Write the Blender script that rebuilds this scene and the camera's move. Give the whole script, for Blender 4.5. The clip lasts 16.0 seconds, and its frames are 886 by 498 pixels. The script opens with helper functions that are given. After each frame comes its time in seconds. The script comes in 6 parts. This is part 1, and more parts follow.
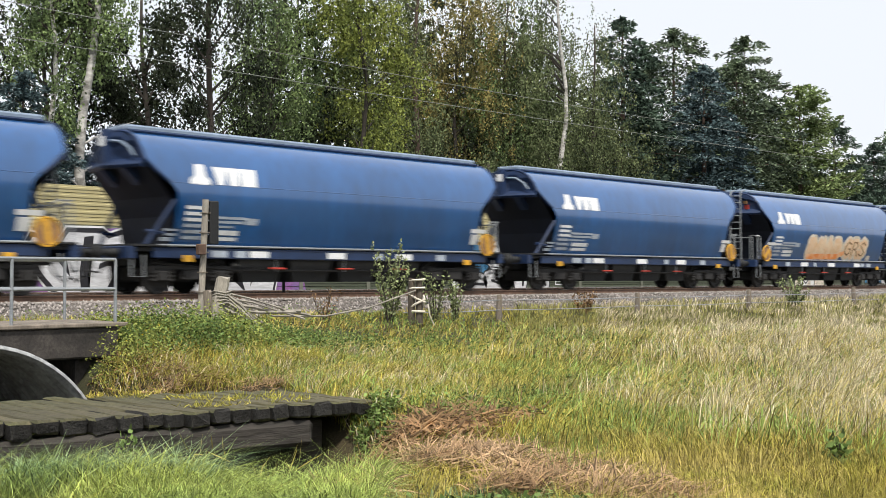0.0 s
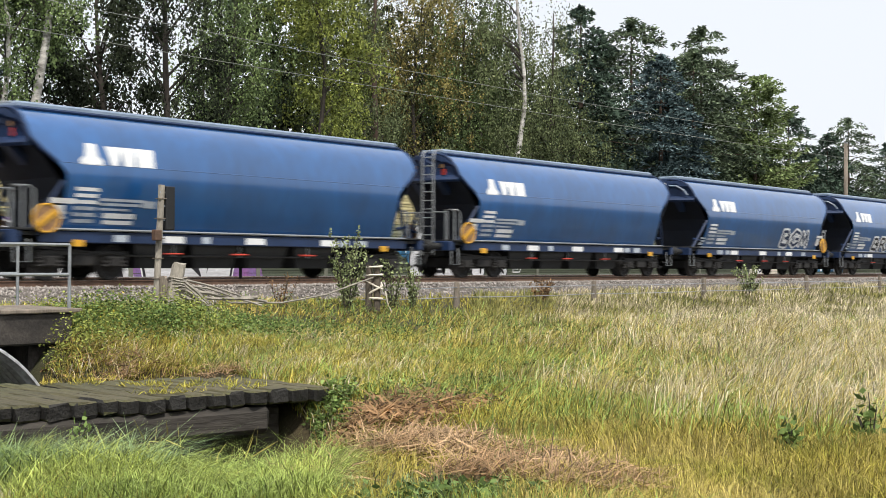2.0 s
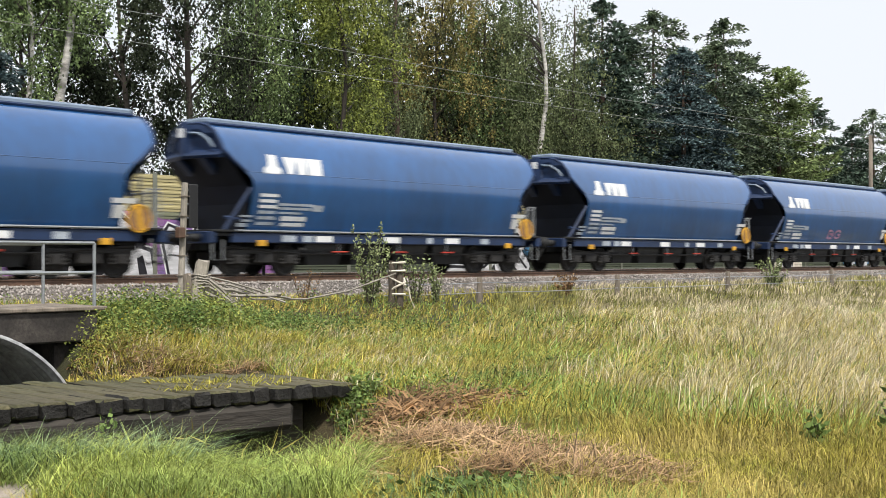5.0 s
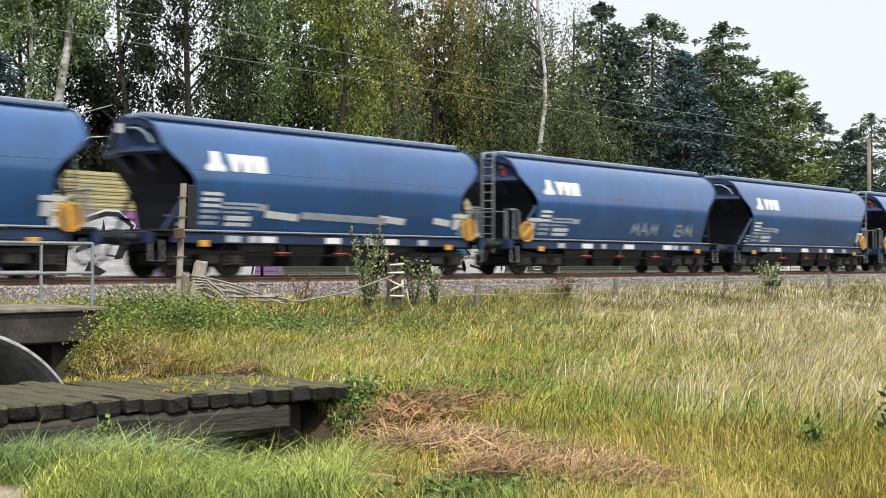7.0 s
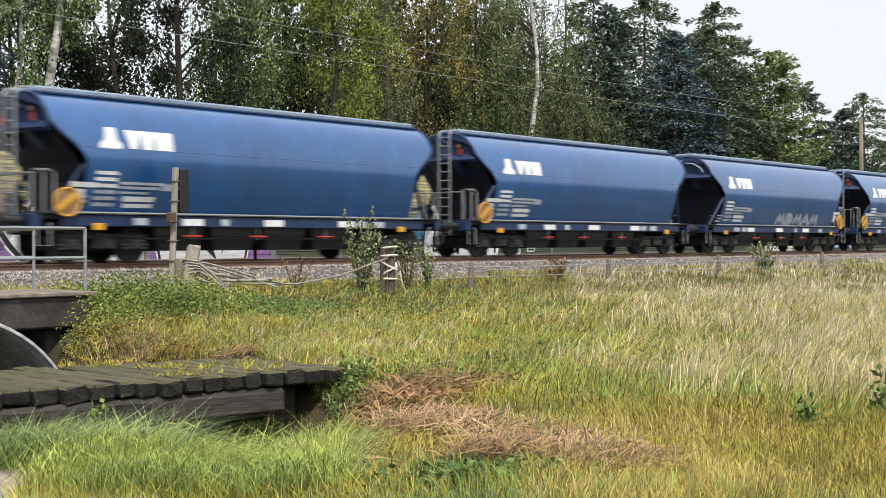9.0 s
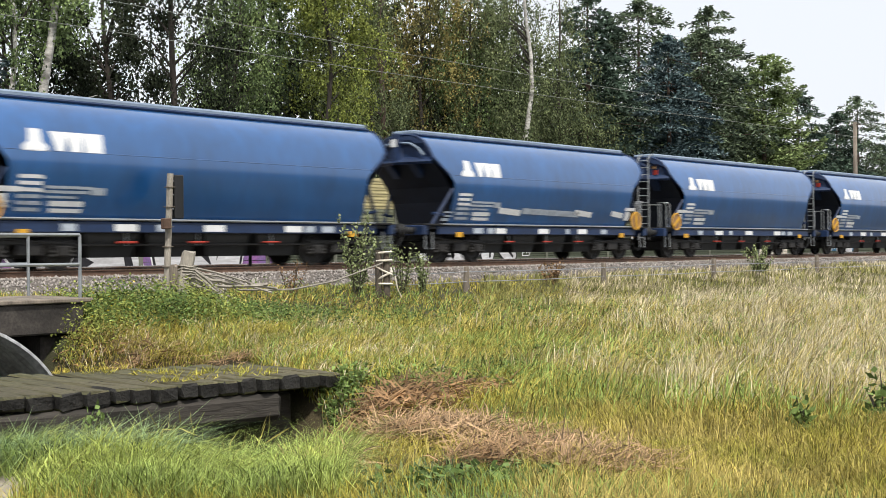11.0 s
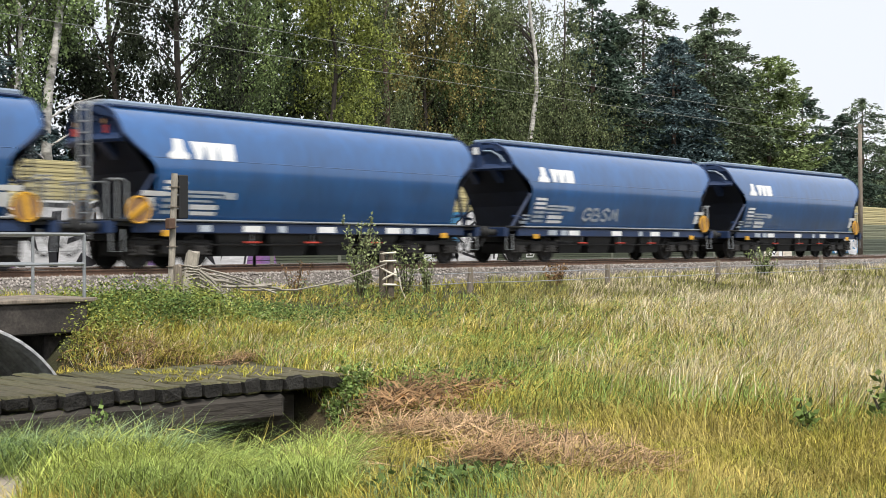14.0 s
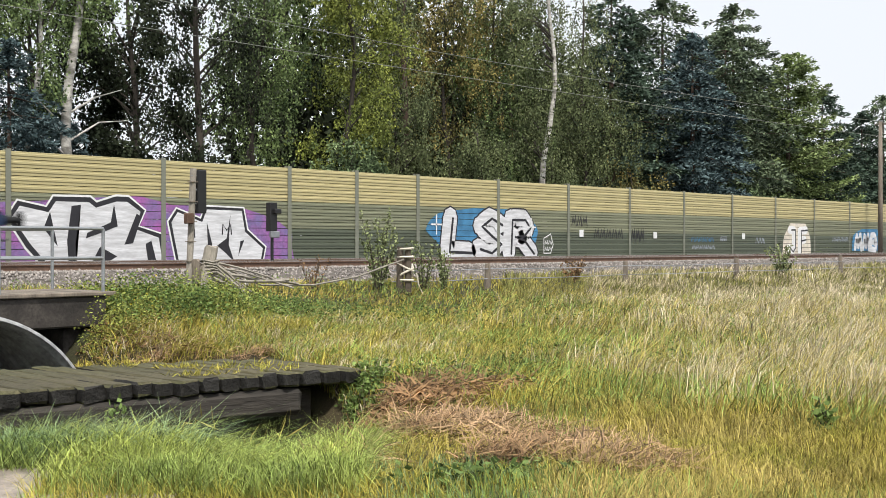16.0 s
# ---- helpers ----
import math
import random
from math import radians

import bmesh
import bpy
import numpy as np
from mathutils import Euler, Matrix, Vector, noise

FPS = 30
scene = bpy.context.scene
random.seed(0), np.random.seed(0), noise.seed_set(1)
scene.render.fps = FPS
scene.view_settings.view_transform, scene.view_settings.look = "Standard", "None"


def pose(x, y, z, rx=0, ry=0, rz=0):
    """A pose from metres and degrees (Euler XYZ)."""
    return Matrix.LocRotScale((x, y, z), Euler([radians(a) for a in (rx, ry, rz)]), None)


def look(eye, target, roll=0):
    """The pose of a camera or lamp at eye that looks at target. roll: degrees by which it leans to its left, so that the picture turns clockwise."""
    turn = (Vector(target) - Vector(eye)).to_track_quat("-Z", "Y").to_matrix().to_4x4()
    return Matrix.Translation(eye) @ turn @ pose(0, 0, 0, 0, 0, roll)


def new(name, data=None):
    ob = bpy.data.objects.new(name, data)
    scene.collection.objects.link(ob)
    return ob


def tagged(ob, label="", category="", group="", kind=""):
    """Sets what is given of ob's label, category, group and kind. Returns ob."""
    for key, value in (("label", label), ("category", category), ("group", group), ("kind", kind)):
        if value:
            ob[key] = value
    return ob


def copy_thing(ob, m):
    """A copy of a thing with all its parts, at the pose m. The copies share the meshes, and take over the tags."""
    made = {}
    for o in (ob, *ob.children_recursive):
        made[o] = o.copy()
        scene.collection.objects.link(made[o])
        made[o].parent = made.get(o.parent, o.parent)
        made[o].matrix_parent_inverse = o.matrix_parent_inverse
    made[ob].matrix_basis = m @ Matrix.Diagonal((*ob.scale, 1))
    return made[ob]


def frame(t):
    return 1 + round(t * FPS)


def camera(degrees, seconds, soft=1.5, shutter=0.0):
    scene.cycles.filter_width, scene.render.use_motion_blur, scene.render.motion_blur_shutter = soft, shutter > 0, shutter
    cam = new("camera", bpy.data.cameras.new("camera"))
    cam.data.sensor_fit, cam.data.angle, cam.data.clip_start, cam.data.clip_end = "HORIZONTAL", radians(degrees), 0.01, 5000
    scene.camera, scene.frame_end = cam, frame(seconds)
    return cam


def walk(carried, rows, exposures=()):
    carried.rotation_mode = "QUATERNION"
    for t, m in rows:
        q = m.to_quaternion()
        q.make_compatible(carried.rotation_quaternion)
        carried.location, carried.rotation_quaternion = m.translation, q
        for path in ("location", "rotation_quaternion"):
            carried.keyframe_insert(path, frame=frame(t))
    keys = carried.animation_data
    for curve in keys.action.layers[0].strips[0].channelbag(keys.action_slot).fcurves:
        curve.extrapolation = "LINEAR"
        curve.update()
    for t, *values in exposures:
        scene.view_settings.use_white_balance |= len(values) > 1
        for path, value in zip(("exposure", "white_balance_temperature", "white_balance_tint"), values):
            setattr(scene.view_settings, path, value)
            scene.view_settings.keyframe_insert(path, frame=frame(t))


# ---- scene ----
from collections import defaultdict

# World: x along the railway (away from the viewer to the right), y across it, z = 0 at rail top.
EYE = (0.0, 0.0, 0.45)
cam = camera(41.3, 16.0, soft=0.55, shutter=0.28)
LOOKS = [
    (0.0, -45.94, 1.36, -0.06), (0.5, -46.32, 0.95, -0.35), (1.0, -47.23, 0.63, -0.55), (1.5, -47.58, 0.63, -0.47),
    (2.0, -48.00, 0.74, -0.32), (2.5, -47.82, 0.69, -0.15), (3.0, -47.45, 0.58, 0.02), (3.5, -47.16, 0.30, -0.04),
    (6.0, -46.67, 0.77, 0.01), (6.5, -46.48, 0.85, -0.22), (7.0, -46.98, 0.62, -0.17), (7.5, -47.57, 0.44, 0.10),
    (8.0, -47.29, 0.09, 0.14), (8.5, -47.68, -0.11, 0.31), (9.0, -47.31, -0.24, 0.22), (11.5, -47.60, 0.03, 0.49),
    (12.0, -47.45, 0.01, 0.17), (12.5, -47.07, 0.01, -0.02), (13.0, -47.13, -0.10, 0.05), (13.5, -47.23, -0.04, 0.28),
    (14.0, -47.35, 0.04, 0.27), (14.5, -47.19, -0.12, 0.15), (15.0, -46.97, -0.15, 0.08), (15.5, -46.58, -0.02, -0.13),
    (16.0, -46.50, -0.16, 0.00)]
walk(cam, [(t, pose(*EYE, 90 + p, r, y)) for t, y, p, r in LOOKS], exposures=[(0, 0.0), (16, 0.0)])

# ---- light: bright overcast, a wide weak sun behind the viewer's left ----
world = bpy.data.worlds.new("sky")
scene.world = world
world.use_nodes = True
wn = world.node_tree
sky = wn.nodes.new("ShaderNodeTexSky")
sky.sky_type, sky.sun_disc = "NISHITA", False
sky.sun_elevation, sky.sun_rotation = radians(58), radians(200)
sky.air_density, sky.dust_density = 1.0, 4.0
cloud = wn.nodes.new("ShaderNodeMix")
cloud.data_type = "RGBA"
cloud.inputs[0].default_value = 0.86
cloud.inputs[7].default_value = (9.0, 9.35, 9.9, 1)
wn.links.new(sky.outputs[0], cloud.inputs[6])
wn.links.new(cloud.outputs[2], wn.nodes["Background"].inputs[0])
wn.nodes["Background"].inputs[1].default_value = 0.112
sun = new("sun", bpy.data.lights.new("sun", "SUN"))
sun.data.energy, sun.data.angle, sun.data.color = 4.5, radians(6), (1.0, 0.95, 0.86)
sun.matrix_world = look((0, 0, 100), (25, 38, 100 - 72))


# ---- materials ----
def material(name, color, rough=0.7, metal=0.0, var=0.25, scale=8.0, color2=None, bump=0.0, island=0.0, objrand=0.0, fine=60.0, stretch=(1, 1, 1),
             spec=0.5, trans=0.0, objspace=True):
    m = bpy.data.materials.new(name)
    m.use_nodes = True
    nt = m.node_tree
    b = nt.nodes["Principled BSDF"]
    b.inputs["Roughness"].default_value, b.inputs["Metallic"].default_value = rough, metal
    b.inputs["Specular IOR Level"].default_value = spec
    L = nt.links.new
    tc = nt.nodes.new("ShaderNodeTexCoord")
    mp = nt.nodes.new("ShaderNodeMapping")
    mp.inputs["Scale"].default_value = stretch
    L(tc.outputs["Object"], mp.inputs[0])
    big = nt.nodes.new("ShaderNodeTexNoise")
    big.inputs["Scale"].default_value, big.inputs["Detail"].default_value = scale, 4
    L(mp.outputs[0], big.inputs["Vector"])
    sm = nt.nodes.new("ShaderNodeTexNoise")
    sm.inputs["Scale"].default_value, sm.inputs["Detail"].default_value = fine, 3
    L(mp.outputs[0], sm.inputs["Vector"])
    c2 = color2 or tuple(c * (1 - var) for c in color)
    ramp = nt.nodes.new("ShaderNodeMapRange")
    ramp.inputs[1].default_value, ramp.inputs[2].default_value = 0.35, 0.65
    L(big.outputs[0], ramp.inputs[0])
    mix = nt.nodes.new("ShaderNodeMix")
    mix.data_type = "RGBA"
    mix.inputs[6].default_value, mix.inputs[7].default_value = (*color, 1), (*c2, 1)
    L(ramp.outputs[0], mix.inputs[0])
    hsv = nt.nodes.new("ShaderNodeHueSaturation")
    L(mix.outputs[2], hsv.inputs["Color"])
    val = nt.nodes.new("ShaderNodeMapRange")
    val.inputs[1].default_value, val.inputs[2].default_value = 0.25, 0.75
    val.inputs[3].default_value, val.inputs[4].default_value = 1 - var * 0.7, 1 + var * 0.7
    L(sm.outputs[0], val.inputs[0])
    out = val.outputs[0]
    if island or objrand:
        src = nt.nodes.new("ShaderNodeNewGeometry" if island else "ShaderNodeObjectInfo")
        k = island or objrand
        r = nt.nodes.new("ShaderNodeMapRange")
        r.inputs[3].default_value, r.inputs[4].default_value = 1 - k, 1 + k
        L(src.outputs["Random Per Island" if island else "Random"], r.inputs[0])
        mul = nt.nodes.new("ShaderNodeMath")
        mul.operation = "MULTIPLY"
        L(out, mul.inputs[0]), L(r.outputs[0], mul.inputs[1])
        out = mul.outputs[0]
    L(out, hsv.inputs["Value"])
    L(hsv.outputs[0], b.inputs["Base Color"])
    if bump:
        bp = nt.nodes.new("ShaderNodeBump")
        bp.inputs["Strength"].default_value, bp.inputs["Distance"].default_value = bump, 0.02
        L(sm.outputs[0], bp.inputs["Height"])
        L(bp.outputs[0], b.inputs["Normal"])
    if trans:
        tr = nt.nodes.new("ShaderNodeBsdfTranslucent")
        L(hsv.outputs[0], tr.inputs[0])
        ms = nt.nodes.new("ShaderNodeMixShader")
        ms.inputs[0].default_value = trans
        L(b.outputs[0], ms.inputs[1]), L(tr.outputs[0], ms.inputs[2])
        L(ms.outputs[0], nt.nodes["Material Output"].inputs[0])
    return m


M_BLUE = material("blue_paint", (0.006, 0.082, 0.265), 0.34, var=0.25, scale=0.8, fine=5, stretch=(1, 1, 0.22), spec=0.9)
for n_ in M_BLUE.node_tree.nodes:
    if n_.type == "BSDF_PRINCIPLED":
        n_.inputs["Coat Weight"].default_value, n_.inputs["Coat Roughness"].default_value = 1.0, 0.12
# blue taken down to near black: stands in for shade in the wagon ends
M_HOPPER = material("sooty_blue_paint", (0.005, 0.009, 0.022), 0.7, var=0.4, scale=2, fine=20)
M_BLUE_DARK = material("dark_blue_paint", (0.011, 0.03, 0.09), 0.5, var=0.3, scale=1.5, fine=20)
M_BLACK = material("black_grime", (0.012, 0.013, 0.015), 0.7, var=0.4, scale=3, fine=30, bump=0.2)
M_BOGIE = material("brake_dust_steel", (0.02, 0.019, 0.019), 0.75, var=0.45, scale=5, fine=40, color2=(0.012, 0.011, 0.011), bump=0.2)
M_WHITE = material("white_marking", (0.75, 0.76, 0.77), 0.6, var=0.12, scale=4, fine=30)
M_GREYMARK = material("grey_marking", (0.42, 0.47, 0.54), 0.6, var=0.3, scale=6, fine=20)
M_GALV = material("galvanised_steel", (0.34, 0.36, 0.38), 0.5, metal=0.6, var=0.2, scale=6, fine=50)
M_YELLOW = material("yellow_paint", (0.68, 0.36, 0.03), 0.55, var=0.25, scale=4)
M_RUST = material("ochre_rust_paint", (0.2, 0.1, 0.05), 0.7, var=0.5, scale=6, color2=(0.27, 0.16, 0.07))
M_RED = material("red_paint", (0.5, 0.05, 0.03), 0.6, var=0.3, scale=6)
M_ORANGE = material("orange_spray", (0.82, 0.26, 0.06), 0.7, var=0.3, scale=3, color2=(0.85, 0.5, 0.28))
M_PEACH = material("peach_spray", (0.72, 0.47, 0.27), 0.7, var=0.3, scale=2.5, color2=(0.78, 0.6, 0.42))
M_CREAM = material("cream_spray", (0.72, 0.66, 0.56), 0.7, var=0.25, scale=3)
M_PINK = material("pink_spray", (0.42, 0.24, 0.36), 0.7, var=0.3, scale=5)
M_SILVER = material("silver_spray", (0.68, 0.69, 0.72), 0.5, metal=0.0, var=0.28, scale=3.5, fine=14, stretch=(0.4, 1, 3))
M_OUTLINE = material("black_spray", (0.02, 0.02, 0.026), 0.6, var=0.3)
M_PURPLE = material("purple_spray", (0.17, 0.13, 0.3), 0.7, var=0.4, scale=1.2, color2=(0.32, 0.1, 0.32), fine=18)
M_CYAN = material("cyan_spray", (0.06, 0.23, 0.43), 0.6, var=0.35, scale=2)
M_RAIL = material("rail_web_rust", (0.13, 0.075, 0.05), 0.7, var=0.35, scale=6, fine=50, bump=0.2)
M_RAILTOP = material("polished_rail", (0.5, 0.48, 0.45), 0.3, metal=0.9, var=0.1)
M_BALLAST = material("ballast_stone", (0.32, 0.29, 0.27), 0.9, var=0.3, scale=3, island=0.45, fine=30)
M_BED = material("ballast_bed", (0.16, 0.14, 0.125), 0.95, var=0.5, scale=14, fine=60, bump=0.8)
M_SLEEPER = material("concrete_sleeper", (0.33, 0.31, 0.28), 0.9, var=0.25, scale=5, objrand=0.15, bump=0.2)
M_PANEL_Y = material("yellow_wall_panel", (0.44, 0.385, 0.2), 0.55, var=0.12, scale=0.6, fine=5, stretch=(0.5, 1, 3), objrand=0.05)
M_PANEL_G = material("sage_wall_panel", (0.19, 0.20, 0.13), 0.55, var=0.14, scale=0.6, fine=5, stretch=(0.5, 1, 3), objrand=0.05)
M_PANEL_D = material("dark_green_wall_panel", (0.085, 0.1, 0.07), 0.55, var=0.16, scale=0.6, fine=5, stretch=(0.5, 1, 3), objrand=0.06)
M_POST = material("grey_green_steel", (0.19, 0.2, 0.16), 0.55, var=0.15, scale=2)
M_TIMBER = material("weathered_timber", (0.25, 0.21, 0.17), 0.9, var=0.45, scale=3, fine=40, stretch=(1, 1, 0.12), bump=0.7)
M_PALETIMBER = material("grey_driftwood", (0.33, 0.3, 0.255), 0.9, var=0.4, scale=5, fine=40, stretch=(1, 1, 0.3), bump=0.5)
M_DECK = material("mossy_sleeper_timber", (0.085, 0.072, 0.042), 0.9, var=0.7, scale=2.6, color2=(0.05, 0.055, 0.016), fine=26, stretch=(1, 0.12, 1), bump=0.9, objrand=0.25)
M_PLANKSIDE = material("tarred_end_grain", (0.02, 0.018, 0.015), 0.8, var=0.6, scale=6, fine=30, bump=1.0)
M_BEAM = material("dark_creosoted_beam", (0.05, 0.043, 0.036), 0.85, var=0.5, scale=2.5, fine=24, stretch=(0.15, 1, 1), bump=0.9)
M_CONC = material("stained_concrete", (0.06, 0.052, 0.046), 0.9, var=0.5, scale=2.2, color2=(0.025, 0.022, 0.02), fine=22, bump=0.4)
M_CORR = material("galvanised_culvert", (0.4, 0.41, 0.41), 0.5, metal=0.1, var=0.4, scale=4, fine=18)
M_SIGNAL = material("signal_black", (0.012, 0.012, 0.013), 0.5, var=0.2)
M_CABLE = material("grey_cable", (0.22, 0.23, 0.2), 0.6, var=0.1)
M_GROUND = material("soil_and_thatch", (0.055, 0.043, 0.02), 1.0, var=0.5, scale=0.9, color2=(0.03, 0.034, 0.012), fine=30, bump=0.6)
# near black in place of the deep shade in the ditch
M_DITCH_SHADE = material("black_ditch_mud", (0.016, 0.013, 0.01), 0.55, var=0.4, scale=3, fine=20, bump=0.4)
# blue raised to a pale tone for the light on lid and recess pipe
M_LID = material("pale_blue_lid", (0.2, 0.26, 0.35), 0.45, var=0.2, scale=1.2, fine=8)
M_PATH = material("gravel_path", (0.36, 0.31, 0.27), 0.95, var=0.3, scale=6, fine=70, bump=0.6)


# ---- mesh helpers ----
def mesh_object(name, verts, faces, mat, smooth=False):
    me = bpy.data.meshes.new(name)
    verts, faces = np.asarray(verts, np.float32), np.asarray(faces, np.int32)
    k = faces.shape[1]
    me.vertices.add(len(verts)), me.loops.add(faces.size), me.polygons.add(len(faces))
    me.vertices.foreach_set("co", verts.ravel())
    me.loops.foreach_set("vertex_index", faces.ravel())
    me.polygons.foreach_set("loop_start", np.arange(0, faces.size, k, dtype=np.int32))
    me.polygons.foreach_set("loop_total", np.full(len(faces), k, np.int32))
    if smooth:
        me.polygons.foreach_set("use_smooth", np.ones(len(faces), bool))
    me.update(calc_edges=True)
    me.materials.append(mat)
    return new(name, me)


def to_mesh(bm, name, mat, smooth=False):
    me = bpy.data.meshes.new(name)
    bmesh.ops.recalc_face_normals(bm, faces=bm.faces)
    for f in bm.faces:
        f.smooth = smooth
    bm.to_mesh(me)
    bm.free()
    for m in (mat if isinstance(mat, (list, tuple)) else [mat]):
        me.materials.append(m)
    return me


def part(name, bm, mat, parent=None, label="", smooth=False, m=None):
    ob = new(name, to_mesh(bm, name, mat, smooth))
    ob.parent = parent
    if m is not None:
        ob.matrix_basis = m
    if label:
        tagged(ob, label)
    return ob


def again(ob, m, parent=None):
    """Another object on the same mesh."""
    o = new(ob.name.split(".")[0], ob.data)
    o.parent = parent or ob.parent
    o.matrix_basis = m
    for k in ("label",):
        if k in ob:
            o[k] = ob[k]
    return o


def empty(name, m=None):
    e = new(name)
    if m is not None:
        e.matrix_basis = m
    return e


def box(bm, x0, x1, y0, y1, z0, z1, bevel=0.0, m=None):
    r = bmesh.ops.create_cube(bm, size=1)
    bmesh.ops.scale(bm, vec=(x1 - x0, y1 - y0, z1 - z0), verts=r["verts"])
    bmesh.ops.translate(bm, vec=((x0 + x1) / 2, (y0 + y1) / 2, (z0 + z1) / 2), verts=r["verts"])
    vs = r["verts"]
    if bevel:
        es = list({e for v in vs for e in v.link_edges})
        out = bmesh.ops.bevel(bm, geom=es, offset=bevel, segments=1, affect="EDGES")
        vs = list({v for f in out["faces"] for v in f.verts} | {v for v in vs if v.is_valid})
    if m is not None:
        bmesh.ops.transform(bm, matrix=m, verts=[v for v in vs if v.is_valid])
    return bm


def boxed(*a, **k):
    return box(bmesh.new(), *a, **k)


def rod(bm, a, b, r, n=6, r2=None):
    a, b = Vector(a), Vector(b)
    d = b - a
    m = Matrix.Translation((a + b) / 2) @ d.to_track_quat("Z", "Y").to_matrix().to_4x4()
    bmesh.ops.create_cone(bm, cap_ends=True, segments=n, radius1=r, radius2=r if r2 is None else r2, depth=d.length, matrix=m)
    return bm


def tube(bm, points, radii, n=6):
    """One bent tube through the points."""
    pts = [Vector(p) for p in points]
    rings, up = [], None
    for i, p in enumerate(pts):
        d = (pts[min(i + 1, len(pts) - 1)] - pts[max(i - 1, 0)]).normalized()
        if up is None:
            up = Vector((0, 0, 1)) if abs(d.z) < 0.9 else Vector((1, 0, 0))
        s = d.cross(up).normalized()
        up = s.cross(d).normalized()
        r = radii[i] if isinstance(radii, (list, tuple)) else radii
        rings.append([bm.verts.new(p + (s * math.cos(a) + up * math.sin(a)) * r) for a in np.linspace(0, 2 * math.pi, n + 1)[:-1]])
    for a, b in zip(rings, rings[1:]):
        for j in range(n):
            bm.faces.new((a[j], a[(j + 1) % n], b[(j + 1) % n], b[j]))
    bm.faces.new(rings[0][::-1]), bm.faces.new(rings[-1])
    return bm


def rods(points, r, n=6):
    return tube(bmesh.new(), points, r, n)


# ---- the lie of the land ----
DECK_O, DECK_A = Vector((5.2, 12.61, 0)), radians(-13)     # a point on the timber bridge's front edge, and the edge's heading
DECK_Z = -1.16


def smooth01(a, b, x):
    t = np.clip((x - a) / (b - a), 0, 1)
    return t * t * (3 - 2 * t)


def deck_uv(x, y):
    dx, dy = x - DECK_O.x, y - DECK_O.y
    c, s = math.cos(DECK_A), math.sin(DECK_A)
    return dx * c + dy * s, -dx * s + dy * c


def bumps(x, y):
    return 0.5 * (np.sin(x * 0.83 + 1.3 * np.sin(y * 0.51)) * np.cos(y * 0.71 + 0.4) + 0.5 * np.sin(x * 2.1 + y * 1.3) * np.cos(y * 1.9 - x * 0.7))


def ground_z(x, y):
    x, y = np.asarray(x, float), np.asarray(y, float)
    z = np.full(np.broadcast(x, y).shape, -1.2) + 0 * x
    z = z + 0.62 * smooth01(18.5, 24.2, y)                       # foot of the railway bank
    z = z + 0.55 * np.exp(-((x - 12.6) / 2.6) ** 2 - ((y - 18.9) / 2.4) ** 2)   # mound by the footbridge
    z = z - 0.25 * smooth01(2, 6, y) * smooth01(16, 8, y) * smooth01(10, 14, x)  # the meadow dips beside the ditch
    z = z + 0.09 * bumps(x, y) * smooth01(26.5, 22, y)
    r, d = 0.688 * x - 0.725 * y, 0.725 * x + 0.688 * y
    z = z - 0.62 * smooth01(-0.3, -1.2, r) * smooth01(8.4, 11.0, d) * smooth01(15, 13, d)
    u, v = deck_uv(x, y)
    z = z - 1.45 * smooth01(-2.1, -1.1, v) * smooth01(3.6, 3.1, v) * smooth01(-9, -7, u) * smooth01(5.7, 4.3, u + 0.25 * v)  # ditch below the deck
    z = z - 1.3 * smooth01(15.0, 16.2, y) * smooth01(20.0, 19.4, y) * smooth01(10.3, 9.4, x)   # ditch under the footbridge
    z = np.where(y > 24.2, np.minimum(z, -0.6), z)
    z = z - 0.35 * smooth01(38, 60, y)
    return z


def grid_axis(*stretches):
    out = []
    for a, b, step in stretches:
        out += list(np.arange(a, b, step))
    return np.array(out + [stretches[-1][1]])


gx = grid_axis((-1500, -60, 120), (-60, -6, 3), (-6, 34, 0.25), (34, 90, 1.0), (90, 1500, 94))
gy = grid_axis((-1500, -40, 120), (-40, 0, 4), (0, 26, 0.25), (26, 40, 1), (40, 120, 8), (120, 1500, 115))
X, Y = np.meshgrid(gx, gy, indexing="ij")
V = np.c_[X.ravel(), Y.ravel(), ground_z(X, Y).ravel()]
I = np.arange(len(gx) * len(gy)).reshape(len(gx), len(gy))
F = np.c_[I[:-1, :-1].ravel(), I[1:, :-1].ravel(), I[1:, 1:].ravel(), I[:-1, 1:].ravel()]
ground = tagged(mesh_object("ground", V, F, M_GROUND, True), "rough meadow ground with dry thatch and bare soil", "ground", kind="structure")

# ---- the railway: two tracks on a ballast bed ----
TRACK, TRACK2, WALL = 27.2, 31.2, 34.4
RAIL_X0, RAIL_X1 = -60.0, 330.0
prof = [(24.35, -0.75), (24.75, -0.5), (25.75, -0.2), (29.2, -0.17), (33.0, -0.2), (33.9, -0.4), (36.5, -0.6)]
xs = np.linspace(RAIL_X0, RAIL_X1, 400)
V = [(x, y, z + 0.03 * math.sin(x * 1.7 + y * 3) * (0 < j < 3)) for x in xs for j, (y, z) in enumerate(prof)]
k = len(prof)
F = [(i * k + j, (i + 1) * k + j, (i + 1) * k + j + 1, i * k + j + 1) for i in range(len(xs) - 1) for j in range(k - 1)]
tagged(mesh_object("ballast_bed", V, F, M_BED), "grey-brown ballast bed of the railway", "ballast", kind="structure")

rng = np.random.default_rng(4)


